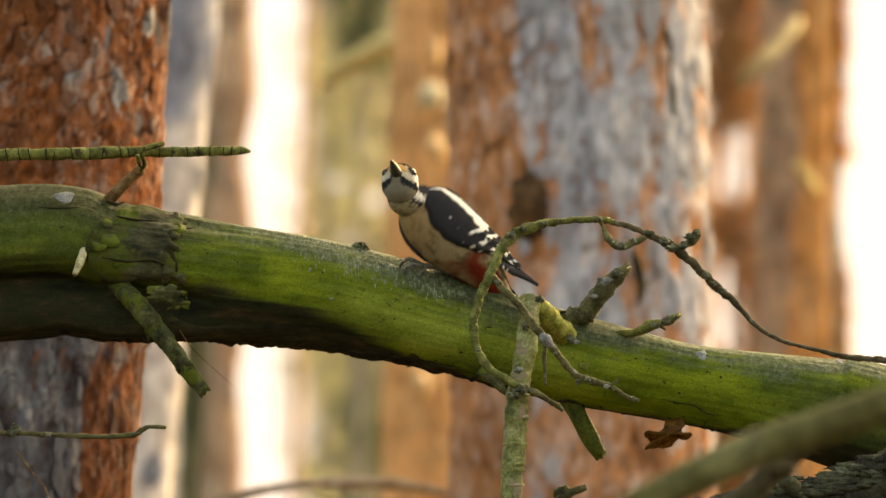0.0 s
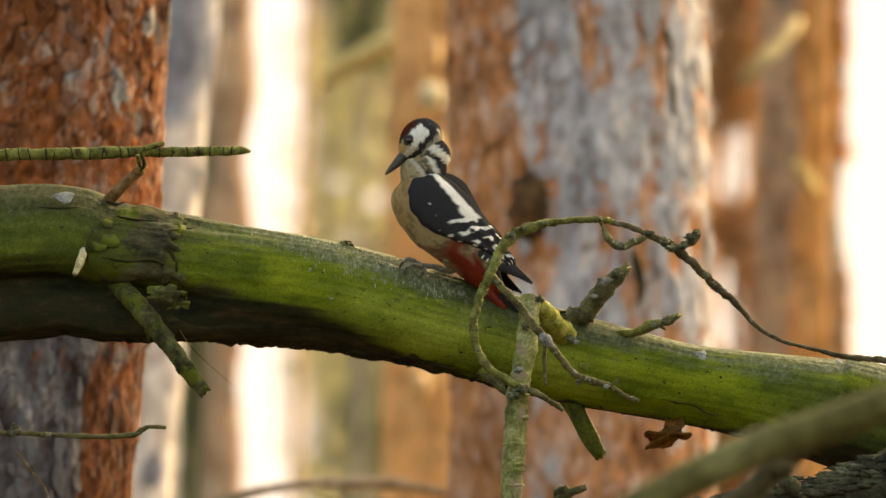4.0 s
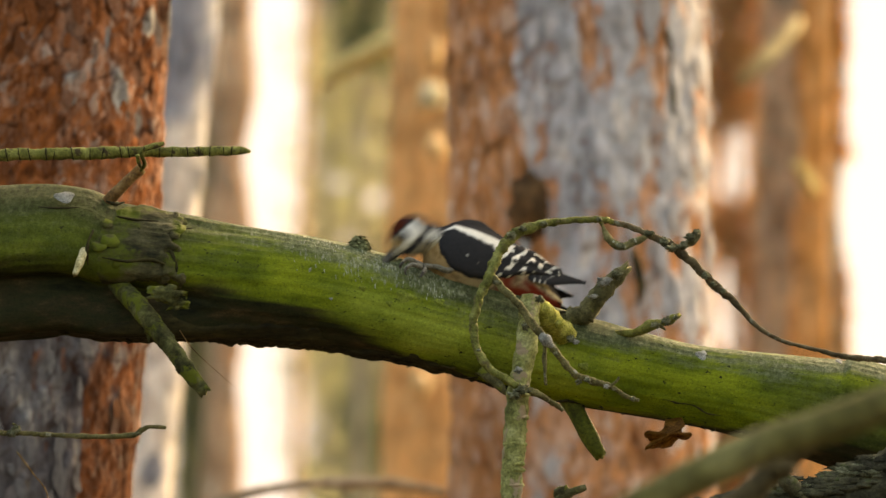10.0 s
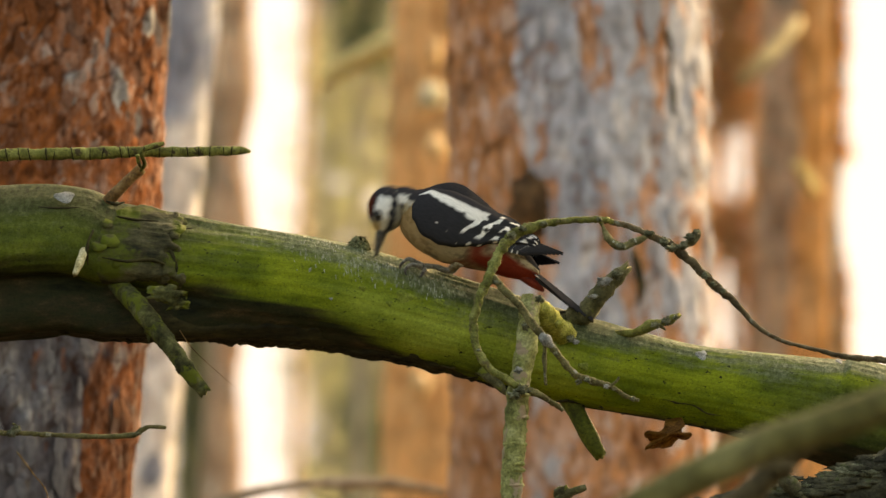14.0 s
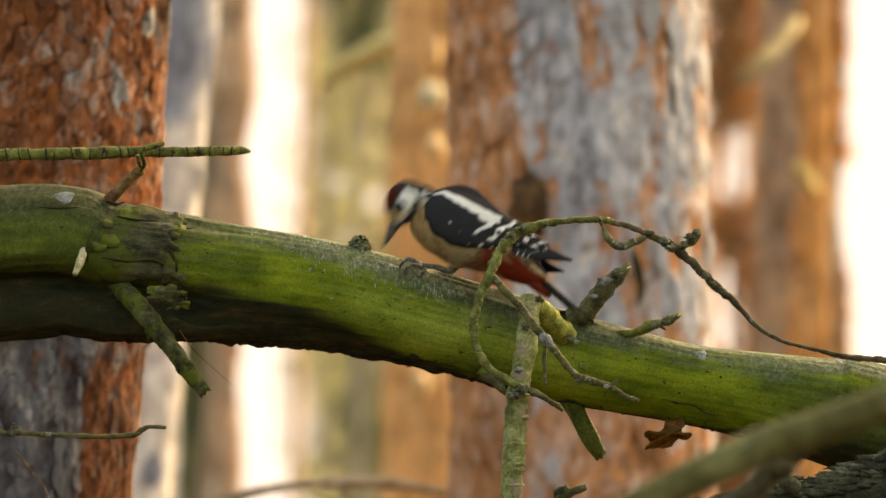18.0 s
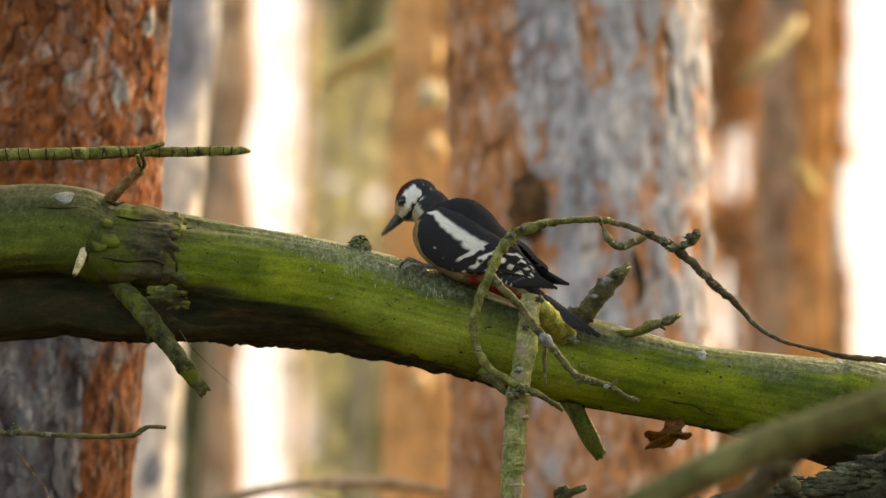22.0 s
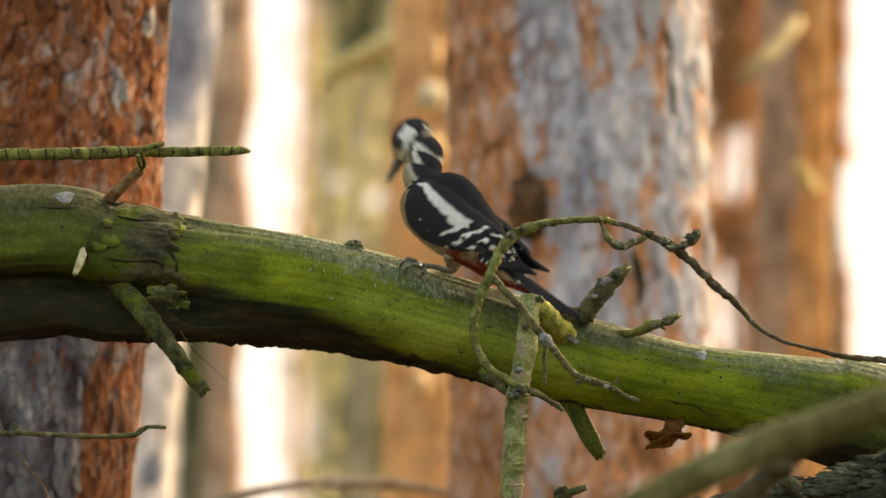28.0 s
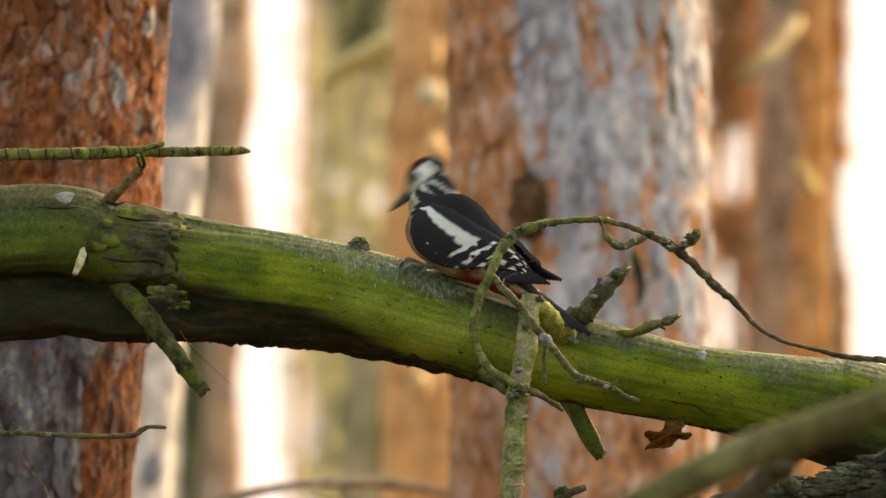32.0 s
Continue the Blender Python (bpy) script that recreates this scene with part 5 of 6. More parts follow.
def head_mesh():
    n, k = 84, 96
    v, w = np.linspace(0.001, math.pi - 0.001, n), np.linspace(0, 2 * math.pi, k, endpoint=False)
    Vv, Ww = np.meshgrid(v, w, indexing="ij")
    dx, dy, dz = np.cos(Vv), np.sin(Vv) * np.cos(Ww), np.sin(Vv) * np.sin(Ww)
    front = 1 + 0.12 * smooth01(dx, 0.5, 1.0)
    flat = 1 - 0.07 * smooth01(dz, 0.5, 1.0) * smooth01(dx, 0.0, 0.8)
    fuzz = 1 + 0.012 * field(dx * 0.5 + dz, dy, 14, 3) + 0.008 * field(dx, dz + dy, 40, 4)
    X, Y, Z = 0.0205 * dx * front * fuzz, 0.0162 * dy * fuzz * (1 - 0.25 * smooth01(dx, 0.4, 1.0)), 0.0178 * dz * flat * fuzz * (1 - 0.2 * smooth01(dx, 0.5, 1.0))
    f = 0.07 * field(dx + dz, dy * 2 + dz, 9, 5) + 0.05 * field(dx, dz, 24, 6)
    s, up = np.abs(dy), dz + f
    c = np.ones(dx.shape + (3,)) * THROAT
    c = blend(c, CREAM, smooth01(up, -0.32, -0.22) * smooth01(s, 0.25, 0.4))
    c = blend(c, WHITE, smooth01(up, -0.22, -0.05) * smooth01(s, 0.35, 0.5) * smooth01(0.7 - dx, 0, 0.3))
    # black moustache that runs back to the nape
    stripe = -0.34 - 0.12 * dx + 0.25 * smooth01(-dx, 0.3, 0.6)
    c = blend(c, BLACK, smooth01(0.16 - np.abs(up - stripe), -0.02, 0.04) * smooth01(s, 0.2, 0.4))
    c = blend(c, BLACK, smooth01(0.17 - np.abs(dx + 0.58 + f), -0.02, 0.05) * smooth01(up, -0.5, -0.3))
    c = blend(c, WHITE, smooth01(-dx + f, 0.74, 0.8) * smooth01(s, 0.45, 0.55) * smooth01(-0.05 - up, 0, 0.1))
    c = blend(c, BLACK, smooth01(-dx, 0.66, 0.74) * smooth01(up, -0.3, -0.15))
    # forehead, crown, nape
    c = blend(c, np.array((0.4, 0.28, 0.14)), smooth01(dx, 0.6, 0.75) * smooth01(up, 0.0, 0.15))
    crown = smooth01(up, 0.5, 0.62) * smooth01(0.82 - dx, 0, 0.12)
    c = blend(c, BLACK, crown)
    c = blend(c, CROWN, smooth01(up, 0.62, 0.75) * smooth01(dx, -0.5, -0.1) * smooth01(0.85 - dx, 0, 0.1))
    c = blend(c, BLACK, smooth01(-dx, 0.45, 0.6) * smooth01(0.42 - s, -0.05, 0.1) * smooth01(up, -0.55, -0.3))
    # dark round the eye, buff over the bill
    c = blend(c, BLACK, smooth01(0.26 - np.hypot((dx - 0.47) * 1.1, up - 0.34), -0.03, 0.05) * smooth01(s, 0.3, 0.45))
    c = blend(c, np.array((0.42, 0.26, 0.11)), smooth01(dx, 0.78, 0.86) * smooth01(up, 0.02, 0.12))
    verts = np.stack([X, Y, Z], -1).reshape(-1, 3)
    return sheet_mesh("head", verts, grid_faces(n, k, True), True, None, c.reshape(-1, 3))


def neck_mesh(name, rx, ry, rz, white, dark=0.2, stripe=0.9):
    n, k = 40, 48
    Vv, Ww = np.meshgrid(np.linspace(0.001, math.pi - 0.001, n), np.linspace(0, 2 * math.pi, k, endpoint=False), indexing="ij")
    dx, dy, dz = np.cos(Vv), np.sin(Vv) * np.cos(Ww), np.sin(Vv) * np.sin(Ww)
    fuzz = 1 + 0.02 * field(dx * 0.6 + dz, dy, 14, 3) + 0.015 * field(dx, dz + dy, 40, 4)
    f = 0.12 * field(dx + dz, dy * 2 + dz, 9, 9)
    c = np.ones(dx.shape + (3,)) * np.array((0.34, 0.28, 0.18))
    c = blend(c, BLACK, smooth01(field(dx + 0.3 * dz, dy + dz, 11, 13), 0.25, 0.7) * 0.5)
    h = dz + f
    c = blend(c, WHITE, smooth01(h, -0.25, -0.1) * white)
    c = blend(c, BLACK, smooth01(0.13 - np.abs(h + 0.32), -0.03, 0.05) * stripe)
    c = blend(c, BLACK, smooth01(h, dark, dark + 0.15))
    verts = np.stack([dx * rx * fuzz, dy * ry * fuzz, dz * rz * fuzz], -1).reshape(-1, 3)
    return sheet_mesh(name, verts, grid_faces(n, k, True), True, None, c.reshape(-1, 3))


def bill_mesh(upper):
    n, k = 22, 14
    U, W = np.meshgrid(np.linspace(0, 1, n), np.linspace(0, math.pi, k), indexing="ij")
    r = np.interp(U, (0, 0.3, 0.8, 0.95, 1), (0.0068, 0.0056, 0.0028, 0.0014, 0.0004))
    sgn = 1 if upper else -1
    Y, Z = r * np.cos(W) * 0.85, r * np.sin(W) * (0.95 if upper else 0.75) * sgn
    X = 0.0165 + (0.0285 if upper else 0.027) * U
    verts = np.stack([X, Y, Z - 0.0014 - 0.0012 * U], -1).reshape(-1, 3)
    faces = grid_faces(n, k, False)
    faces += [(i * k, (i + 1) * k, (i + 1) * k + k - 1, i * k + k - 1) for i in range(n - 1)]
    return verts, faces


def ball(r, n=14, k=20, squash=1.0):
    return blob((0, 0, 0), (r, r * squash, r), 1, 0.0, 0, n, k)


FOOT = P(740, 474, -0.025)
woodpecker = thing("woodpecker", FOOT, "young black and white woodpecker with red vent on the log", "bird")
body = part("body", body_mesh(), FEATHER, woodpecker, "buff breast, black back, red vent")
for side in (1, -1):
    part("wing", wing_mesh(side), SLEEK, body, "folded black wing with white shoulder patch and bars")
    for k in np.linspace(0, 6, 10):
        f = part("primary_feather", feather_mesh(0.025 + 0.0076 * k, 0.0054 - 0.0002 * k, [(0.25 + 0.02 * k, 1), (0.45, 1), (0.64, 1)] if k < 4 else [], 0.9), SLEEK, body)
        f.matrix_basis = Matrix.Translation((-0.034 + 0.003 * k, side * (0.0195 - 0.0015 * k), 0.0035 + 0.0022 * k)) @ Euler((side * radians(-58 + 5 * k), radians(9.5 - 0.35 * k), side * radians(-8.0 + 0.4 * k))).to_matrix().to_4x4()
part("shoulder_mantle", neck_mesh("shoulder_mantle", 0.027, 0.0195, 0.02, 0.1, 0.0, 0.0), FEATHER, body).location = (0.034, 0, 0.0045)
tail = part("tail", blob((-0.012, 0, -0.0065), (0.024, 0.008, 0.005), 3, 0.06), CLAW, woodpecker, "stiff black tail")
tail.data.materials.clear()
tail.data.materials.append(mottled("red_undertail_feathers", (0.14, 0.015, 0.01), (0.24, 0.03, 0.016), (0.32, 0.05, 0.026), 200, 900, 0.7, 0.0004))
for k in range(8):
    s = k - 3.5
    f = part("tail_feather", feather_mesh(0.093 - 0.007 * abs(s), 0.0042, [(0.4, s)] if abs(s) > 3 else [], 0.7, 0.003), SLEEK, tail)
    f.matrix_basis = Matrix.Translation((0.004, 0.0011 * s, 0.0032 - 0.0007 * abs(s))) @ Euler((radians(9 * s), 0, radians(-0.6 * s))).to_matrix().to_4x4()
lower_neck = part("neck", neck_mesh("neck", 0.0215, 0.0162, 0.0165, 0.35, 0.0, 0.0), FEATHER, woodpecker)
middle_neck = part("neck", neck_mesh("neck", 0.0195, 0.0148, 0.0152, 0.75, 0.1, 0.7), FEATHER, woodpecker)
upper_neck = part("neck", neck_mesh("neck", 0.0182, 0.0145, 0.015, 0.85, 0.25, 1.0), FEATHER, woodpecker)
head = part("head", head_mesh(), FEATHER, woodpecker, "white cheek, black moustache stripe, dark red crown")
part("upper_bill", bill_mesh(True), HORN, head)
part("lower_bill", bill_mesh(False), HORN, head)
for side in (1, -1):
    e = part("eye", ball(0.0038), EYE_DARK, head)
    e.location = (0.0088, side * 0.0115, 0.0052)
    ring = part("eye_ring", tube([(0.0039 * math.cos(a), 0, 0.0039 * math.sin(a), 0.0004) for a in np.linspace(0, 2 * math.pi, 13)], 2, 6, 0.1, 400), CLAW, head)
    ring.matrix_basis = Matrix.Translation((0.0088, side * 0.0133, 0.0052)) @ Matrix.Rotation(radians(-side * 22), 4, "Z")


def leg(parts, claws, keys):
    """Shank, toes and claws from grid rows; the feathered thigh stands on the shank's end."""
    under(woodpecker, "shank", tube(run(*keys), 5, 10, 0.12, 500), SCALY)
    for t in parts:
        under(woodpecker, "toe", tube(run(*t), 5, 9, 0.14, 600), SCALY)
    for t in claws:
        under(woodpecker, "claw", tube(run(*t), 5, 7, 0.0, 600, blunt=False), CLAW)
    tuft = [(0, 0, k * 0.0095, r * UNIT) for k, r in ((-0.3, 4.5), (0.2, 5.5), (0.7, 7), (1.2, 9.5), (1.6, 10.5), (1.9, 6))]
    return part("thigh", tube(tuft, 6, 14, 0.2, 300), THIGH, woodpecker)


THIGH = mottled("buff_thigh_feathers", (0.17, 0.13, 0.085), (0.29, 0.235, 0.155), (0.39, 0.33, 0.23), 200, 900, 0.9, 0.0006)
THIGH_FEET = (P(796, 478, -0.026), P(804, 477, 0.011))
near_thigh = leg([((745, 470, 5, -0.034), (733, 463, 4.5, -0.04), (722, 459, 4, -0.042), (714, 464, 3.5, -0.042)), ((746, 473, 5, -0.034), (738, 470, 4.5, -0.044), (727, 469, 4, -0.048), (720, 474, 3.5, -0.049)),
     ((750, 474, 5, -0.032), (752, 479, 4, -0.038), (748, 484, 3.5, -0.042)), ((748, 470, 4.5, -0.03), (740, 466, 4, -0.022), (728, 462, 3.5, -0.02))],
    [((715, 463, 3.2, -0.042), (709, 469, 2.4, -0.042), (708, 477, 1.0, -0.041)), ((721, 473, 3.2, -0.049), (717, 480, 2.4, -0.05), (719, 487, 1.0, -0.049)), ((749, 483, 3, -0.042), (745, 489, 2, -0.044), (741, 491, 0.8, -0.044))],
    ((748, 471, 5, -0.034), (770, 472, 4.5, -0.03), (792, 479, 6, -0.026), (806, 472, 7, -0.026)))
far_thigh = leg([((786, 489, 5, 0.012), (776, 486, 4.5, 0.006), (766, 485, 4, 0.004)), ((786, 490, 5, 0.012), (778, 490, 4.5, 0.0), (768, 491, 4, -0.004))],
    [((767, 485, 3, 0.004), (761, 489, 2, 0.004), (760, 494, 0.8, 0.004)), ((769, 491, 3, -0.004), (763, 495, 2, -0.006), (762, 500, 0.8, -0.006))],
    ((786, 489, 5, 0.012), (800, 480, 5.5, 0.012), (812, 468, 6, 0.008)))


# ---- half-eaten cone wedged on the log ----
CONE = mottled("green_lichened_cone", (0.06, 0.068, 0.03), (0.15, 0.165, 0.08), (0.27, 0.29, 0.17), 200, 700, 0.9, 0.0008)
CONE_AT = P(636, 440, -0.012)
pine_cone = thing("pine_cone", CONE_AT, "small green-grey chewed cone wedged on the log", "pine cone")
part("core", blob((0, 0, 0), (0.0085, 0.007, 0.0105), 2.4, 0.35, 2.0), CONE, pine_cone)
_r = random.Random(4)
scale_me = sheet_mesh("cone_scale", [(-0.0022, -0.002, 0), (0.0022, -0.002, 0), (0.0026, 0.002, 0.0008), (0, 0.0034, 0.0016), (-0.0026, 0.002, 0.0008), (0, 0, 0.0018)],
                      [(0, 1, 5), (1, 2, 5), (2, 3, 5), (3, 4, 5), (4, 0, 5)], False)
scale_me.materials.append(CONE)
for k in range(60):
    w, v = k * 2.4, -0.6 + 1.9 * k / 60
    p = Vector((math.cos(w) * math.cos(v) * 0.0092, math.sin(w) * math.cos(v) * 0.0075, math.sin(v) * 0.0112))
    ob = part("cone_scale", scale_me, None, pine_cone)
    ob.matrix_basis = Matrix.Translation(p) @ p.to_track_quat("Z", "Y").to_matrix().to_4x4() @ Euler((_r.uniform(-1.2, 0.1), _r.uniform(-0.7, 0.7), _r.uniform(-0.8, 0.8))).to_matrix().to_4x4()


# ---- what moves ----
def turned(az, el, roll=0.0):
    """A bird's part: az 0 faces -x, positive toward the lens; el raises it."""
    return (Matrix.Rotation(radians(180 + az), 4, "Z") @ Matrix.Rotation(radians(-el), 4, "Y") @ Matrix.Rotation(radians(roll), 4, "X"))


def motions():
    # seconds; body: grid place, heading, rise; tail's rise; head: grid place, heading, rise, roll; body's lean
    rows = [
        (0.0, 801, 428, 28, 41, 41, 708, 325, 80, 24, 0, 22),
        (0.1, 801, 438, 22, 38, 38, 711, 324, 78, 26, 0, 22),
        (0.2, 814, 437, 18, 40, 40, 717, 319, 5, -50, 0, 22),
        (0.3, 795, 439, 18, 32, 36, 681, 346, 5, -65, 0, 21),
        (0.4, 763, 429, 17, 36, 36, 659, 306, 10, -75, 0, 21),
        (0.5, 785, 417, 17, 30, 36, 657, 335, 10, -80, 0, 21),
        (0.6, 766, 421, 17, 30, 36, 643, 324, 35, -55, 0, 21),
        (0.7, 775, 426, 17, 26, 36, 648, 344, 20, -70, 0, 21),
        (0.8, 761, 426, 17, 28, 36, 628, 332, 30, -58, 0, 20),
        (0.9, 766, 413, 17, 24, 36, 611, 371, 45, -45, 0, 20),
        (1.0, 773, 418, 26, 38, 39, 692, 296, 58, 14, 0, 20),
        (1.1, 773, 423, 16, 40, 40, 699, 294, 58, 22, 0, 20),
        (1.2, 769, 429, 16, 42, 42, 698, 290, 58, 22, 0, 20),
        (1.3, 783, 423, 16, 40, 40, 701, 295, 58, 20, 0, 19),
        (1.4, 786, 408, 16, 40, 40, 698, 277, 20, -60, 0, 19),
        (1.5, 785, 416, 16, 30, 36, 663, 342, 8, -75, 0, 19),
        (1.6, 775, 409, 16, 32, 36, 653, 320, 15, -72, 0, 19),
        (1.7, 758, 413, 15, 24, 36, 619, 358, 8, -78, 0, 19),
        (1.8, 773, 410, 15, 30, 36, 644, 335, 5, -78, 0, 18),
        (1.9, 773, 405, 15, 44, 42, 699, 257, 0, -45, 0, 18),
        (2.0, 781, 411, 18, 24, 48, 640, 372, 10, -72, 0, 18),
        (2.1, 795, 408, 14, 40, 40, 701, 279, 0, -55, 0, 18),
        (2.2, 805, 398, 13, 24, 45, 659, 323, 5, -72, 0, 18),
        (2.3, 802, 411, 12, 40, 40, 697, 282, 0, -55, 0, 18),
        (2.4, 787, 407, 11, 45, 45, 740, 242, 0, -42, 0, 18),
        (2.5, 797, 423, 10, 28, 40, 677, 358, 5, -75, 0, 18),
        (2.6, 801, 426, 9, 36, 36, 699, 323, 5, -55, 0, 18),
        (2.7, 807, 412, 8, 40, 40, 725, 304, 5, -50, 0, 18),
        (2.8, 829, 395, 7, 46, 45, 791, 241, 0, -38, 0, 18),
        (2.9, 810, 421, 6, 30, 36, 684, 348, 8, -62, 0, 18),
        (3.0, 820, 415, 5, 35, 38, 696, 328, 18, -52, 0, 18),
        (3.1, 808, 429, 5, 36, 36, 697, 329, 22, -50, 0, 18),
        (3.2, 823, 423, 5, 42, 42, 746, 292, 0, 5, 0, 18),
        (3.4, 818, 400, 4, 38, 38, 711, 298, 10, -56, 0, 17),
        (3.5, 788, 397, 4, 52, 50, 744, 235, 0, -42, 0, 17),
        (5.5, 828, 446, 0, 42, 42, 744, 317, 25, -48, 0, 12),
        (5.7, 836, 445, 0, 42, 42, 752, 325, 5, -48, 0, 11),
        (5.9, 849, 474, 8, 28, 36, 718, 423, 20, -20, 0, 10),
        (6.0, 861, 441, 12, 41, 38, 789, 334, 0, -30, 0, 10),
        (6.1, 846, 472, 8, 32, 36, 728, 405, 22, -25, 0, 11),
        (6.2, 854, 467, 1, 45, 42, 807, 354, 10, -25, 0, 12),
        (6.5, 853, 482, 2, 36, 36, 759, 377, 0, -27, 0, 14),
        (6.7, 828, 477, 2, 42, 42, 767, 344, 0, 3, 0, 16),
        (6.9, 874, 477, 3, 36, 36, 801, 379, 0, -20, 0, 24),
        (7.0, 867, 486, 12, 24, 34, 734, 434, 30, -30, 0, 32),
        (7.1, 873, 487, 3, 32, 36, 789, 393, 5, -15, 0, 26),
        (7.2, 851, 476, 2, 22, 28, 717, 415, 30, -50, 0, 17),
        (7.5, 846, 464, 2, 44, 42, 807, 338, 20, -20, 0, 16),
        (7.7, 850, 456, 1, 44, 42, 827, 319, 30, -10, 0, 16),
        (7.9, 829, 441, 0, 44, 42, 791, 298, 0, -15, 0, 15),
        (8.0, 835, 451, 0, 33, 36, 722, 358, 5, -58, 0, 15),
        (8.1, 834, 454, -2, 38, 38, 735, 346, 18, -42, 0, 13),
        (8.2, 828, 439, 6, 42, 42, 748, 296, 5, -45, 0, 10),
        (8.5, 839, 434, 18, 40, 40, 752, 323, -12, -45, 0, 3),
        (8.7, 840, 443, 18, 42, 42, 759, 327, -60, 0, 0, 3),
        (8.9, 849, 440, 18, 38, 38, 760, 327, -58, 0, 0, 2),
        (9.0, 841, 433, 18, 37, 37, 763, 326, -58, 0, 0, 2),
        (9.1, 845, 440, 18, 38, 38, 760, 327, -58, 0, 0, 2),
        (9.2, 846, 439, 18, 38, 38, 763, 327, -55, -3, 0, 2),
        (9.5, 850, 453, 8, 34, 36, 757, 365, 0, -33, 0, 15),
        (9.7, 845, 462, 4, 30, 36, 752, 369, 10, -40, 0, 16),
        (9.9, 855, 467, 4, 34, 36, 781, 364, 0, -15, 0, 17),
        (10.0, 859, 479, 12, 24, 36, 726, 418, 20, -42, 0, 18),
        (10.1, 840, 470, 5, 34, 36, 753, 367, 15, -15, 0, 18),
        (10.2, 849, 472, 5, 34, 36, 755, 369, 35, -10, 0, 18),
        (10.5, 831, 458, 4, 38, 38, 753, 317, 5, -38, 0, 17),
        (10.7, 787, 391, 4, 44, 46, 728, 240, 5, -42, 0, 17),
        (10.9, 807, 414, 3, 32, 36, 687, 320, 22, -50, 0, 16),
        (11.0, 809, 415, 5, 34, 42, 687, 326, 22, -57, 0, 16),
        (11.1, 769, 391, 2, 38, 45, 668, 250, 0, -60, 0, 15),
        (11.2, 778, 399, 1, 25, 46, 644, 358, 0, -86, 0, 14),
        (11.5, 790, 403, -2, 28, 48, 663, 358, 0, -84, 0, 12),
        (11.7, 801, 423, -5, 28, 46, 677, 369, 0, -80, 0, 10),
        (11.9, 822, 407, -7, 26, 44, 681, 370, 0, -78, 0, 3),
        (12.0, 817, 401, -8, 41, 41, 721, 243, 0, -53, 0, 0),
        (12.1, 809, 410, -9, 28, 40, 688, 358, 0, -78, 0, 0),
        (12.2, 799, 422, -10, 36, 40, 703, 325, -5, -70, 0, 0),
        (12.4, 823, 401, -12, 36, 30, 723, 288, 0, -50, 0, 0),
        (12.5, 816, 422, -13, 30, 30, 694, 358, 0, -72, 0, 0),
        (12.6, 819, 413, -14, 34, 27, 718, 313, -40, -5, 0, 0),
        (12.7, 821, 410, -15, 36, 25, 746, 285, -65, 0, 0, 0),
        (12.9, 823, 408, -5, 36, 24, 741, 279, -40, -5, 0, 0),
        (13.0, 817, 388, 0, 30, 20, 709, 293, 8, -62, 0, 0),
        (13.1, 807, 386, 0, 46, 40, 782, 232, 0, -35, 0, 0),
        (13.2, 810, 413, 0, 26, 25, 686, 362, 0, -76, 0, 0),
        (13.3, 821, 389, 0, 46, 42, 789, 242, 0, -40, 0, 1),
        (13.4, 805, 420, 0, 28, 36, 681, 370, 0, -75, 0, 3),
        (13.5, 786, 410, 0, 36, 42, 690, 304, 0, -62, 0, 4),
        (13.6, 798, 407, 0, 38, 42, 701, 300, 12, -50, 0, 5),
        (13.7, 801, 406, 0, 40, 42, 703, 294, 0, -60, 0, 6),
        (13.8, 814, 399, 0, 46, 44, 756, 245, 0, -45, 0, 8),
        (13.9, 806, 400, 0, 42, 42, 731, 267, 0, -50, 0, 9),
        (14.0, 820, 417, 0, 28, 40, 686, 369, 0, -73, 0, 10),
        (14.1, 814, 418, -0, 32, 40, 701, 338, 0, -60, 0, 9),
        (14.2, 811, 421, -0, 36, 38, 711, 319, 15, -55, 0, 8),
        (14.5, 815, 418, -1, 36, 40, 715, 333, -15, -60, 0, 4),
        (16.5, 839, 436, -3, 35, 38, 742, 338, 15, -45, 0, 6),
        (16.7, 823, 440, -2, 42, 42, 784, 298, 0, -40, 0, 6),
        (16.9, 814, 440, -1, 32, 36, 693, 376, 10, -58, 0, 5),
        (17.0, 835, 421, -5, 40, 40, 763, 292, 0, -40, 0, 5),
        (17.1, 814, 437, -1, 32, 36, 699, 379, 30, -50, 0, 5),
        (17.2, 817, 417, -0, 44, 42, 775, 279, 0, -35, 0, 5),
        (17.5, 834, 426, 1, 40, 40, 753, 292, 5, 18, 0, 4),
        (17.7, 841, 426, 2, 40, 40, 757, 294, 5, 17, 0, 4),
        (17.9, 836, 407, 3, 46, 44, 797, 270, 5, -35, 0, 11),
        (18.0, 836, 422, 5, 30, 42, 718, 358, 20, -60, 0, 14),
        (18.1, 832, 408, 0, 44, 42, 775, 266, 8, -32, 0, 13),
        (18.2, 817, 429, -2, 36, 42, 721, 335, 8, -60, 0, 12),
        (18.5, 820, 427, -10, 34, 40, 717, 344, -15, -62, 0, -14),
        (18.7, 821, 423, -11, 50, 46, 767, 273, -15, -35, 0, -14),
        (18.9, 854, 431, -12, 44, 42, 776, 291, -20, -20, 0, -4),
        (19.0, 829, 452, -15, 27, 34, 696, 401, -32, -50, 0, -5),
        (19.1, 831, 430, -12, 40, 40, 742, 302, -8, -55, 0, -5),
        (19.2, 830, 445, -12, 28, 36, 696, 388, -10, -65, 0, -14),
        (19.5, 820, 449, -12, 40, 40, 752, 315, -50, -15, 0, -14),
        (19.7, 830, 443, -12, 40, 40, 759, 304, -75, 0, 0, -14),
        (19.9, 830, 437, -12, 36, 36, 738, 346, 0, -40, 0, -14),
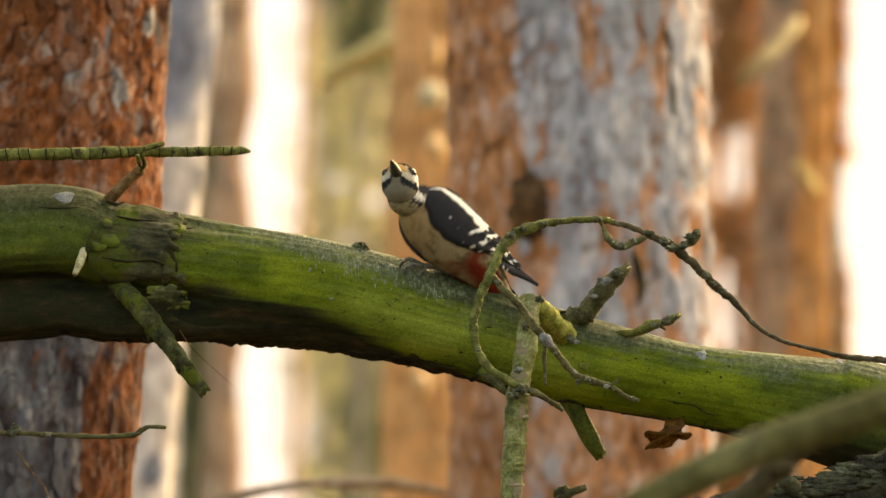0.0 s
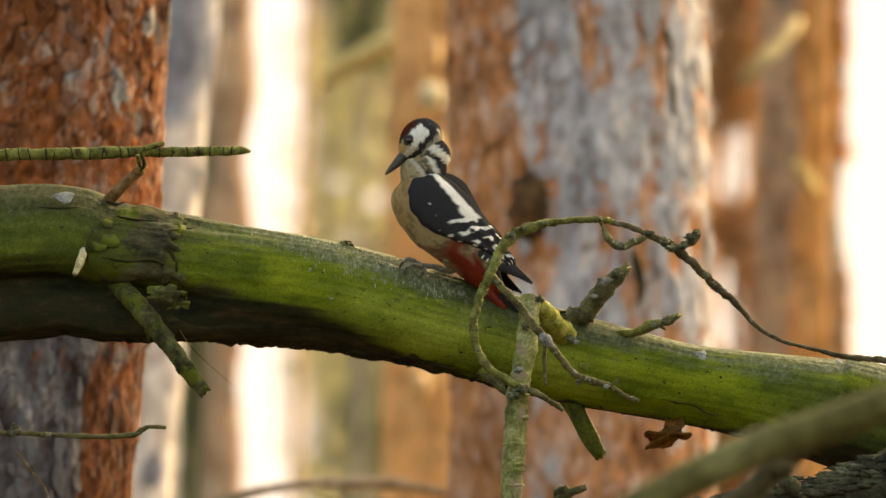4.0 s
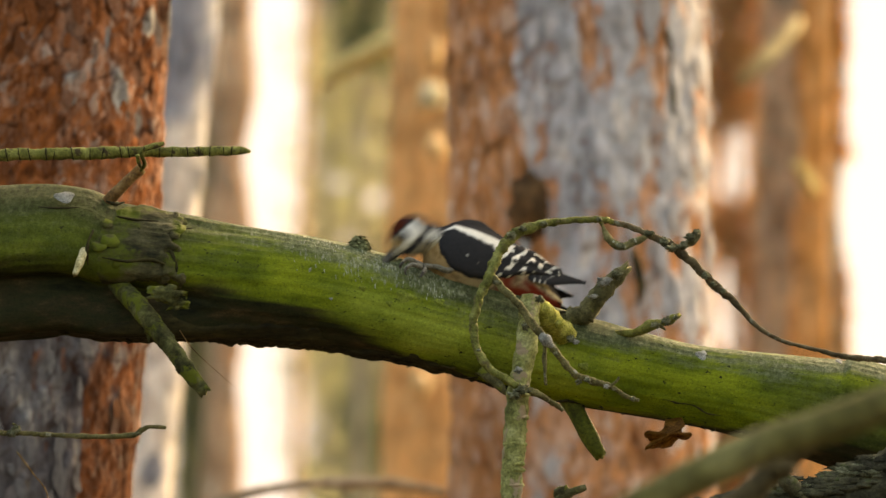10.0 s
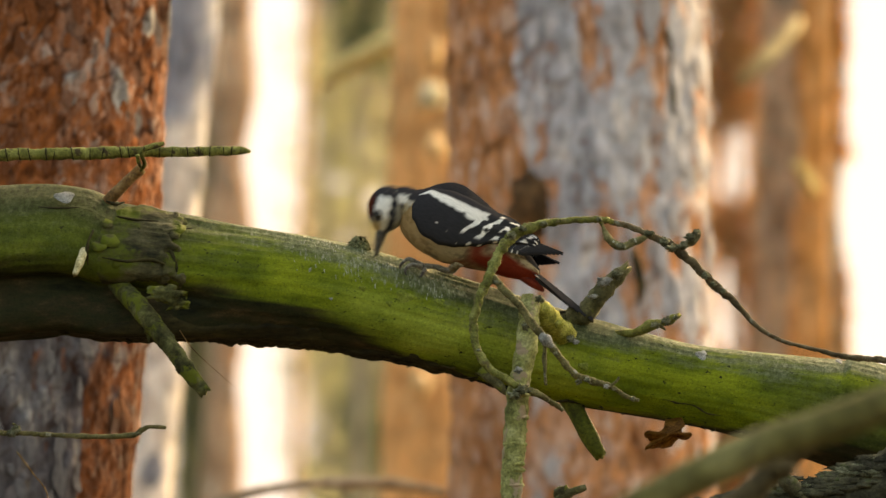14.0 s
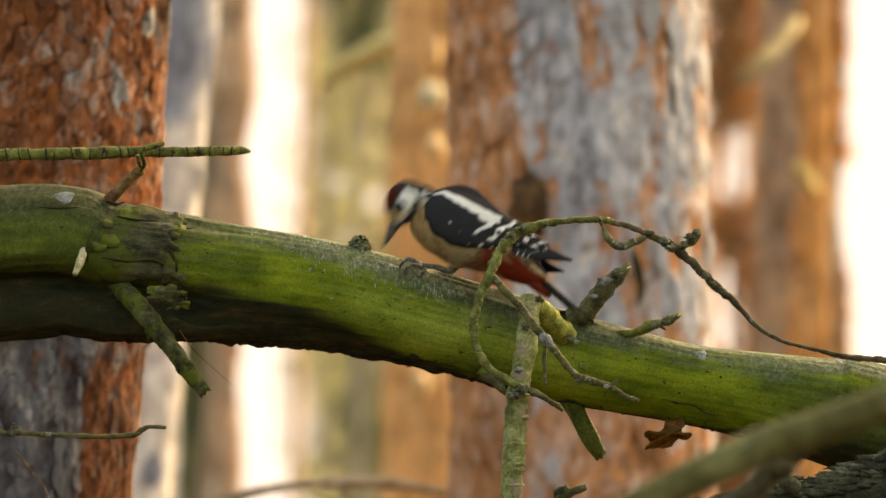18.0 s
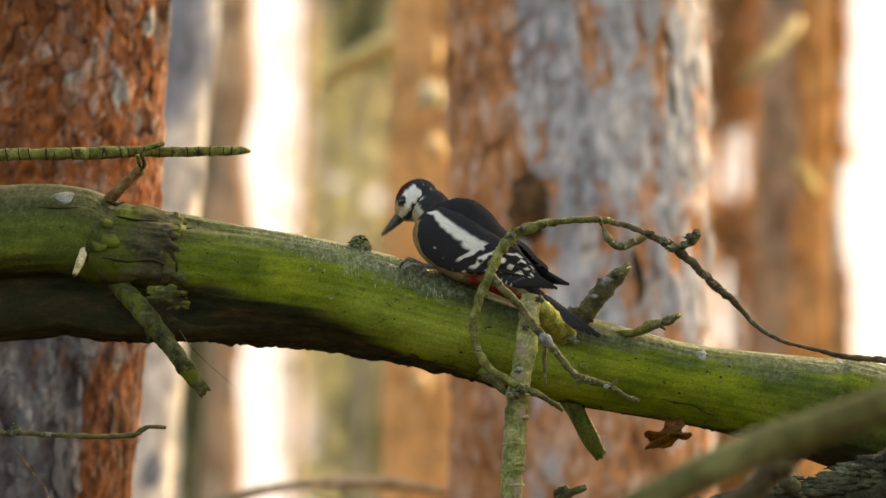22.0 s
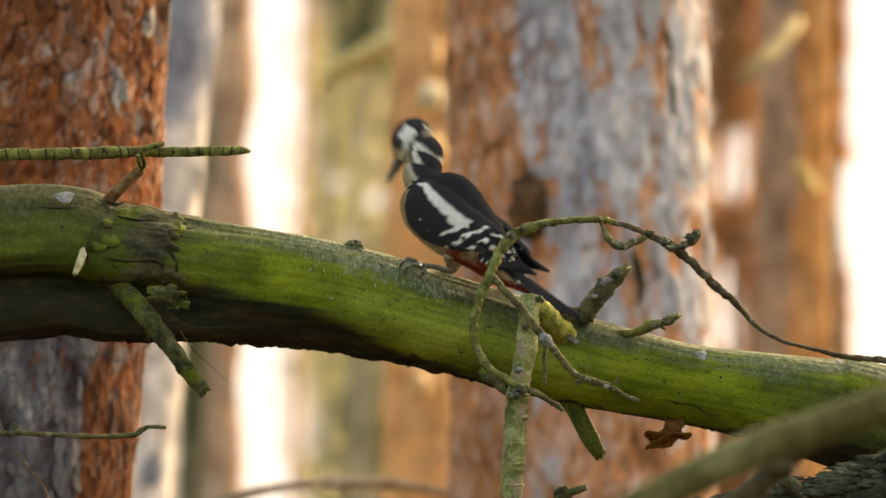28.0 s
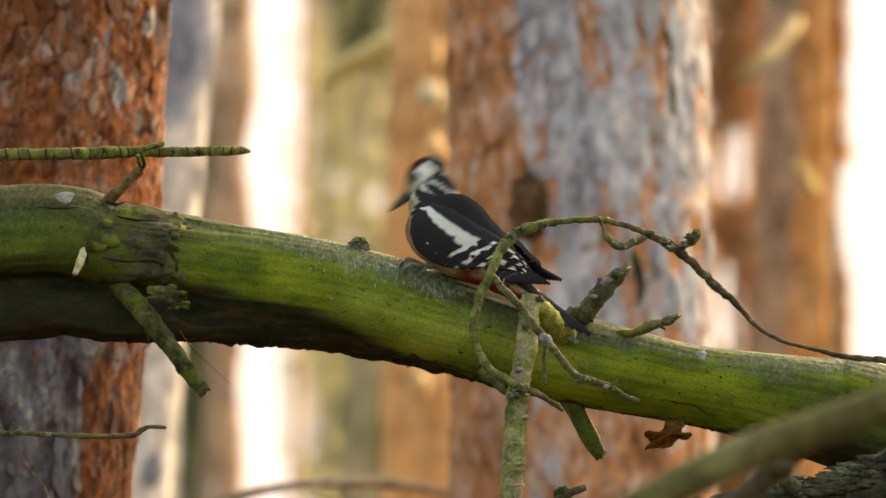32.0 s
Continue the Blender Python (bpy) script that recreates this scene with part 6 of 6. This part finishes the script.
        (20.0, 834, 438, -12, 36, 38, 729, 352, 0, -39, 0, -14),
        (20.1, 827, 432, -12, 38, 38, 741, 320, -5, -52, 0, -14),
        (20.2, 818, 451, -12, 30, 36, 705, 396, -25, -55, 0, -14),
        (20.5, 806, 442, -12, 44, 42, 752, 290, -5, -52, 0, -14),
        (20.7, 819, 448, -12, 32, 37, 707, 377, -5, -65, 0, -14),
        (20.9, 833, 450, -12, 32, 36, 718, 384, -5, -52, 0, -14),
        (21.0, 836, 425, -15, 42, 36, 773, 282, -5, -45, 0, -14),
        (21.1, 823, 440, -12, 36, 36, 728, 330, -5, -58, 0, -14),
        (21.2, 830, 453, -12, 36, 36, 730, 342, -5, -58, 0, -14),
        (21.5, 837, 441, -12, 40, 40, 748, 333, 0, -38, 0, -14),
        (21.7, 841, 447, -12, 40, 40, 757, 338, 0, -46, 0, -14),
        (21.9, 837, 449, -12, 36, 36, 738, 352, -20, -32, 0, -14),
        (22.0, 836, 448, -12, 36, 36, 737, 355, -8, -42, 0, -14),
        (22.1, 834, 428, -12, 38, 38, 734, 311, -5, -52, 0, -14),
        (22.2, 826, 418, -12, 40, 40, 746, 269, -5, -45, 0, -14),
        (22.5, 808, 430, -12, 38, 38, 711, 312, -10, -62, 0, -14),
        (22.7, 812, 424, -12, 38, 38, 715, 298, -10, -63, 0, -14),
        (22.9, 810, 409, -12, 44, 42, 737, 260, -5, -55, 0, -14),
        (23.0, 816, 437, -12, 31, 36, 692, 366, -10, -70, 0, -14),
        (23.1, 794, 430, -12, 36, 36, 710, 329, -20, -76, 0, -14),
        (23.2, 809, 437, -12, 36, 36, 709, 327, -25, -78, 0, -14),
        (23.5, 816, 443, -12, 34, 36, 707, 344, -8, -68, 0, -14),
        (23.7, 814, 439, -12, 34, 37, 705, 363, -8, -68, 0, -6),
        (23.9, 827, 410, -12, 38, 38, 731, 297, -5, -58, 0, 2),
        (24.0, 831, 437, -8, 33, 38, 703, 367, 0, -68, 0, 8),
        (24.1, 828, 397, -12, 42, 42, 760, 260, -5, -50, 0, 2),
        (24.2, 810, 441, -12, 30, 37, 682, 392, -30, -78, 0, -6),
        (24.5, 832, 445, -12, 36, 36, 734, 358, -15, -65, 0, -14),
        (24.7, 846, 439, -12, 36, 36, 752, 342, 0, -18, 0, -14),
        (24.9, 840, 438, -12, 34, 36, 750, 342, 0, -12, 0, -14),
        (25.0, 833, 448, -12, 32, 36, 755, 338, -5, -35, 0, -14),
        (25.1, 837, 437, -12, 36, 36, 775, 329, 0, -20, 0, -14),
        (25.2, 825, 461, -12, 33, 37, 721, 367, 0, -32, 0, -14),
        (25.5, 805, 420, -12, 42, 42, 715, 300, -5, -60, 0, -14),
        (27.5, 809, 426, -12, 42, 42, 744, 285, -60, 5, 0, -14),
        (27.7, 811, 424, -12, 42, 42, 750, 285, -55, 10, 0, -14),
        (27.9, 798, 425, -12, 28, 36, 669, 373, -10, -76, 0, -14),
        (28.0, 809, 405, -12, 43, 36, 728, 249, -5, -57, 0, -14),
        (28.1, 820, 416, -13, 28, 36, 682, 364, -10, -78, 0, -14),
        (28.2, 804, 400, -13, 52, 46, 750, 246, -5, -40, 0, -14),
        (28.5, 805, 424, -15, 36, 40, 702, 323, 10, -47, 0, -14),
        (28.7, 816, 436, -16, 38, 38, 728, 275, -5, -50, 0, -14),
        (28.9, 828, 407, -17, 42, 42, 754, 264, -15, -50, 0, -14),
        (29.0, 822, 418, -18, 42, 34, 770, 275, -72, 5, 0, -14),
        (29.1, 821, 415, -17, 42, 42, 772, 281, -74, 5, 0, -14),
        (29.2, 833, 417, -16, 44, 42, 765, 288, -8, -48, 0, -14),
        (29.5, 828, 420, -15, 40, 40, 741, 286, -8, -56, 0, -14),
        (29.7, 817, 411, -11, 44, 42, 744, 279, -8, -50, 0, -14),
        (29.9, 823, 426, -9, 36, 36, 716, 327, 20, -45, 0, -4),
        (30.0, 828, 429, -8, 38, 38, 717, 332, 8, -42, 0, -4),
        (30.1, 824, 412, -8, 40, 40, 726, 298, 10, -35, 0, -4),
        (30.2, 818, 413, -9, 40, 40, 725, 304, 10, -37, 0, -6),
        (30.5, 817, 430, -10, 31, 36, 673, 365, -10, -76, 0, -14),
        (30.7, 801, 437, -10, 28, 37, 661, 369, -10, -83, 0, -14),
        (30.9, 804, 423, -11, 34, 36, 699, 323, -25, -76, 0, -14),
        (31.0, 814, 436, -15, 34, 37, 700, 325, -10, -65, 0, -14),
        (31.1, 827, 410, -11, 38, 38, 742, 279, -5, -52, 0, -14),
        (31.2, 817, 437, -11, 30, 36, 699, 374, -12, -75, 0, -14),
        (31.3, 825, 402, -11, 44, 42, 756, 257, -5, -42, 0, -14),
        (31.4, 817, 448, -11, 30, 36, 703, 384, -5, -60, 0, -14),
        (31.5, 828, 422, -15, 40, 35, 770, 266, -5, -42, 0, -14),
        (31.6, 813, 442, -11, 30, 36, 699, 382, -5, -58, 0, -14),
        (31.8, 834, 440, -12, 38, 38, 760, 311, 0, 8, 0, -14),
        (31.9, 834, 443, -12, 38, 38, 763, 314, 0, 6, 0, -14),
        (32.0, 823, 440, -12, 36, 38, 756, 314, 0, -40, 0, -14),
    ]
    # sweep of the head and of the body within a thirtieth of a second, while it hammers or turns
    sweeps = {1.0: (6, -4, 0, 0), 6.0: (-30, 22, -4, 3), 7.0: (-10, 10, -3, 4), 8.0: (-16, 18, -2, 3), 10.0: (-18, 14, -3, 3), 12.0: (4, -10, 4, -4), 13.0: (-6, 10, 5, -6), 14.0: (-8, 8, 0, 0), 17.0: (-30, 28, -6, 5), 18.0: (-14, 14, -3, 5),
              19.0: (-3, 3, -4, -5), 21.0: (-8, 9, 0, 4), 23.0: (-9, -9, 0, 0), 24.0: (-10, 10, 0, 3), 25.0: (-34, 26, -7, 4), 28.0: (-8, -11, 3, -3), 31.0: (-5, 5, 3, 3), 32.0: (-14, 6, 0, 0)}
    dense = []
    for row in rows:
        t, da = row[0], sweeps.get(row[0])
        if da:
            ends = []
            for sign in (-1, 1):
                q = list(row)
                q[0] = t + sign / 30
                for place, d in zip((6, 7, 1, 2), da):
                    q[place] = q[place] + sign * d / 0.9
                ends.append(tuple(q))
            dense += [ends[0], row, ends[1]] if t < 32 else [ends[0], row]
        else:
            dense.append(row)
    rows = dense
    local = Matrix.Translation(-FOOT)
    keys = {"body": [], "tail": [], "lower": [], "middle": [], "near": [], "far": [], "upper": [], "head": []}
    for t, ba, bb, baz, bel, tel, ha, hb, haz, hel, hroll, lean in rows:
        deep = -0.03 + 0.036 * max(0.0, min(1.0, (bb - 448) / 36))  # crouched, it sinks behind the crest of the log
        m = Matrix.Translation(P(ba, bb, deep)) @ turned(baz, bel, lean)
        root = m @ Vector((-0.052, 0, 0.002))
        h = Matrix.Translation(P(ha, hb, deep - 0.09 * math.sin(radians(baz)))) @ turned(haz, hel, hroll)
        start, end = m @ Vector((0.044, 0, 0.0015)), h @ Vector((-0.01, 0, -0.008))
        way = end - start
        el = math.degrees(math.atan2(way.z, math.hypot(way.x, way.y)))
        az = 0.6 * baz + 0.4 * max(-50, min(50, haz))
        keys["body"].append((t, local @ m))
        keys["tail"].append((t, local @ Matrix.Translation(root) @ turned(baz, tel - 3, 0.6 * max(lean, 0) - 1.3 * max(0, min(22, 22 - lean)))))
        keys["lower"].append((t, local @ Matrix.Translation(start + way * 0.22) @ turned(az, 0.4 * el + 0.6 * bel, 0.7 * lean)))
        keys["middle"].append((t, local @ Matrix.Translation(start + way * 0.5) @ turned(az, 0.6 * el + 0.4 * bel, 0.55 * lean)))
        keys["upper"].append((t, local @ Matrix.Translation(start + way * 0.72) @ turned(az, 0.6 * el + 0.4 * max(hel, -20), 0.4 * lean)))
        keys["head"].append((t, local @ h))
        for key, foot, side in (("near", THIGH_FEET[0], 1), ("far", THIGH_FEET[1], -1)):
            way = m @ Vector((-0.012, 0.012 * side, -0.018)) - foot
            way.z = max(way.z, 0.4 * math.hypot(way.x, way.y) + 0.003)
            keys[key].append((t, local @ Matrix.Translation(foot) @ way.to_track_quat("Z", "Y").to_matrix().to_4x4()))
    for ob, key in ((body, "body"), (tail, "tail"), (lower_neck, "lower"), (middle_neck, "middle"), (upper_neck, "upper"), (near_thigh, "near"), (far_thigh, "far"), (head, "head")):
        walk(ob, keys[key])
    rest = Matrix.Translation(CONE_AT)
    walk(pine_cone, [(t, rest @ pose(dx * UNIT, 0, dz * UNIT, 0, ry, 0)) for t, dx, dz, ry in ((0.0, 0, -14, 0), (0.4, 0, -14, 0), (0.5, 2, 8, 25), (0.6, -8, 40, -20), (0.7, -10, 36, -15), (0.8, -11, 37, -10), (0.9, -5, 12, 0), (1.2, 0, 4, 0), (1.5, 0, 5, 0), (1.6, -5, 28, 40), (1.7, -5, 14, 10), (1.8, -4, 6, 0), (2.0, 2, 4, 0), (2.2, -8, 0, -8), (2.5, -6, -6, 0), (3.0, -40, -16, 0), (3.5, -32, -14, 0), (5.5, -20, -8, 0), (7.2, -14, -8, 0), (8.0, -6, -4, 0), (9.0, 0, -2, 0), (12.0, -2, -4, 6), (18.0, 0, -2, 0), (24.0, 0, -2, -5), (25.2, -18, -8, -12), (28.0, -12, -10, 10), (30.0, -2, -5, 5), (32.0, -2, -5, 5))])


motions()
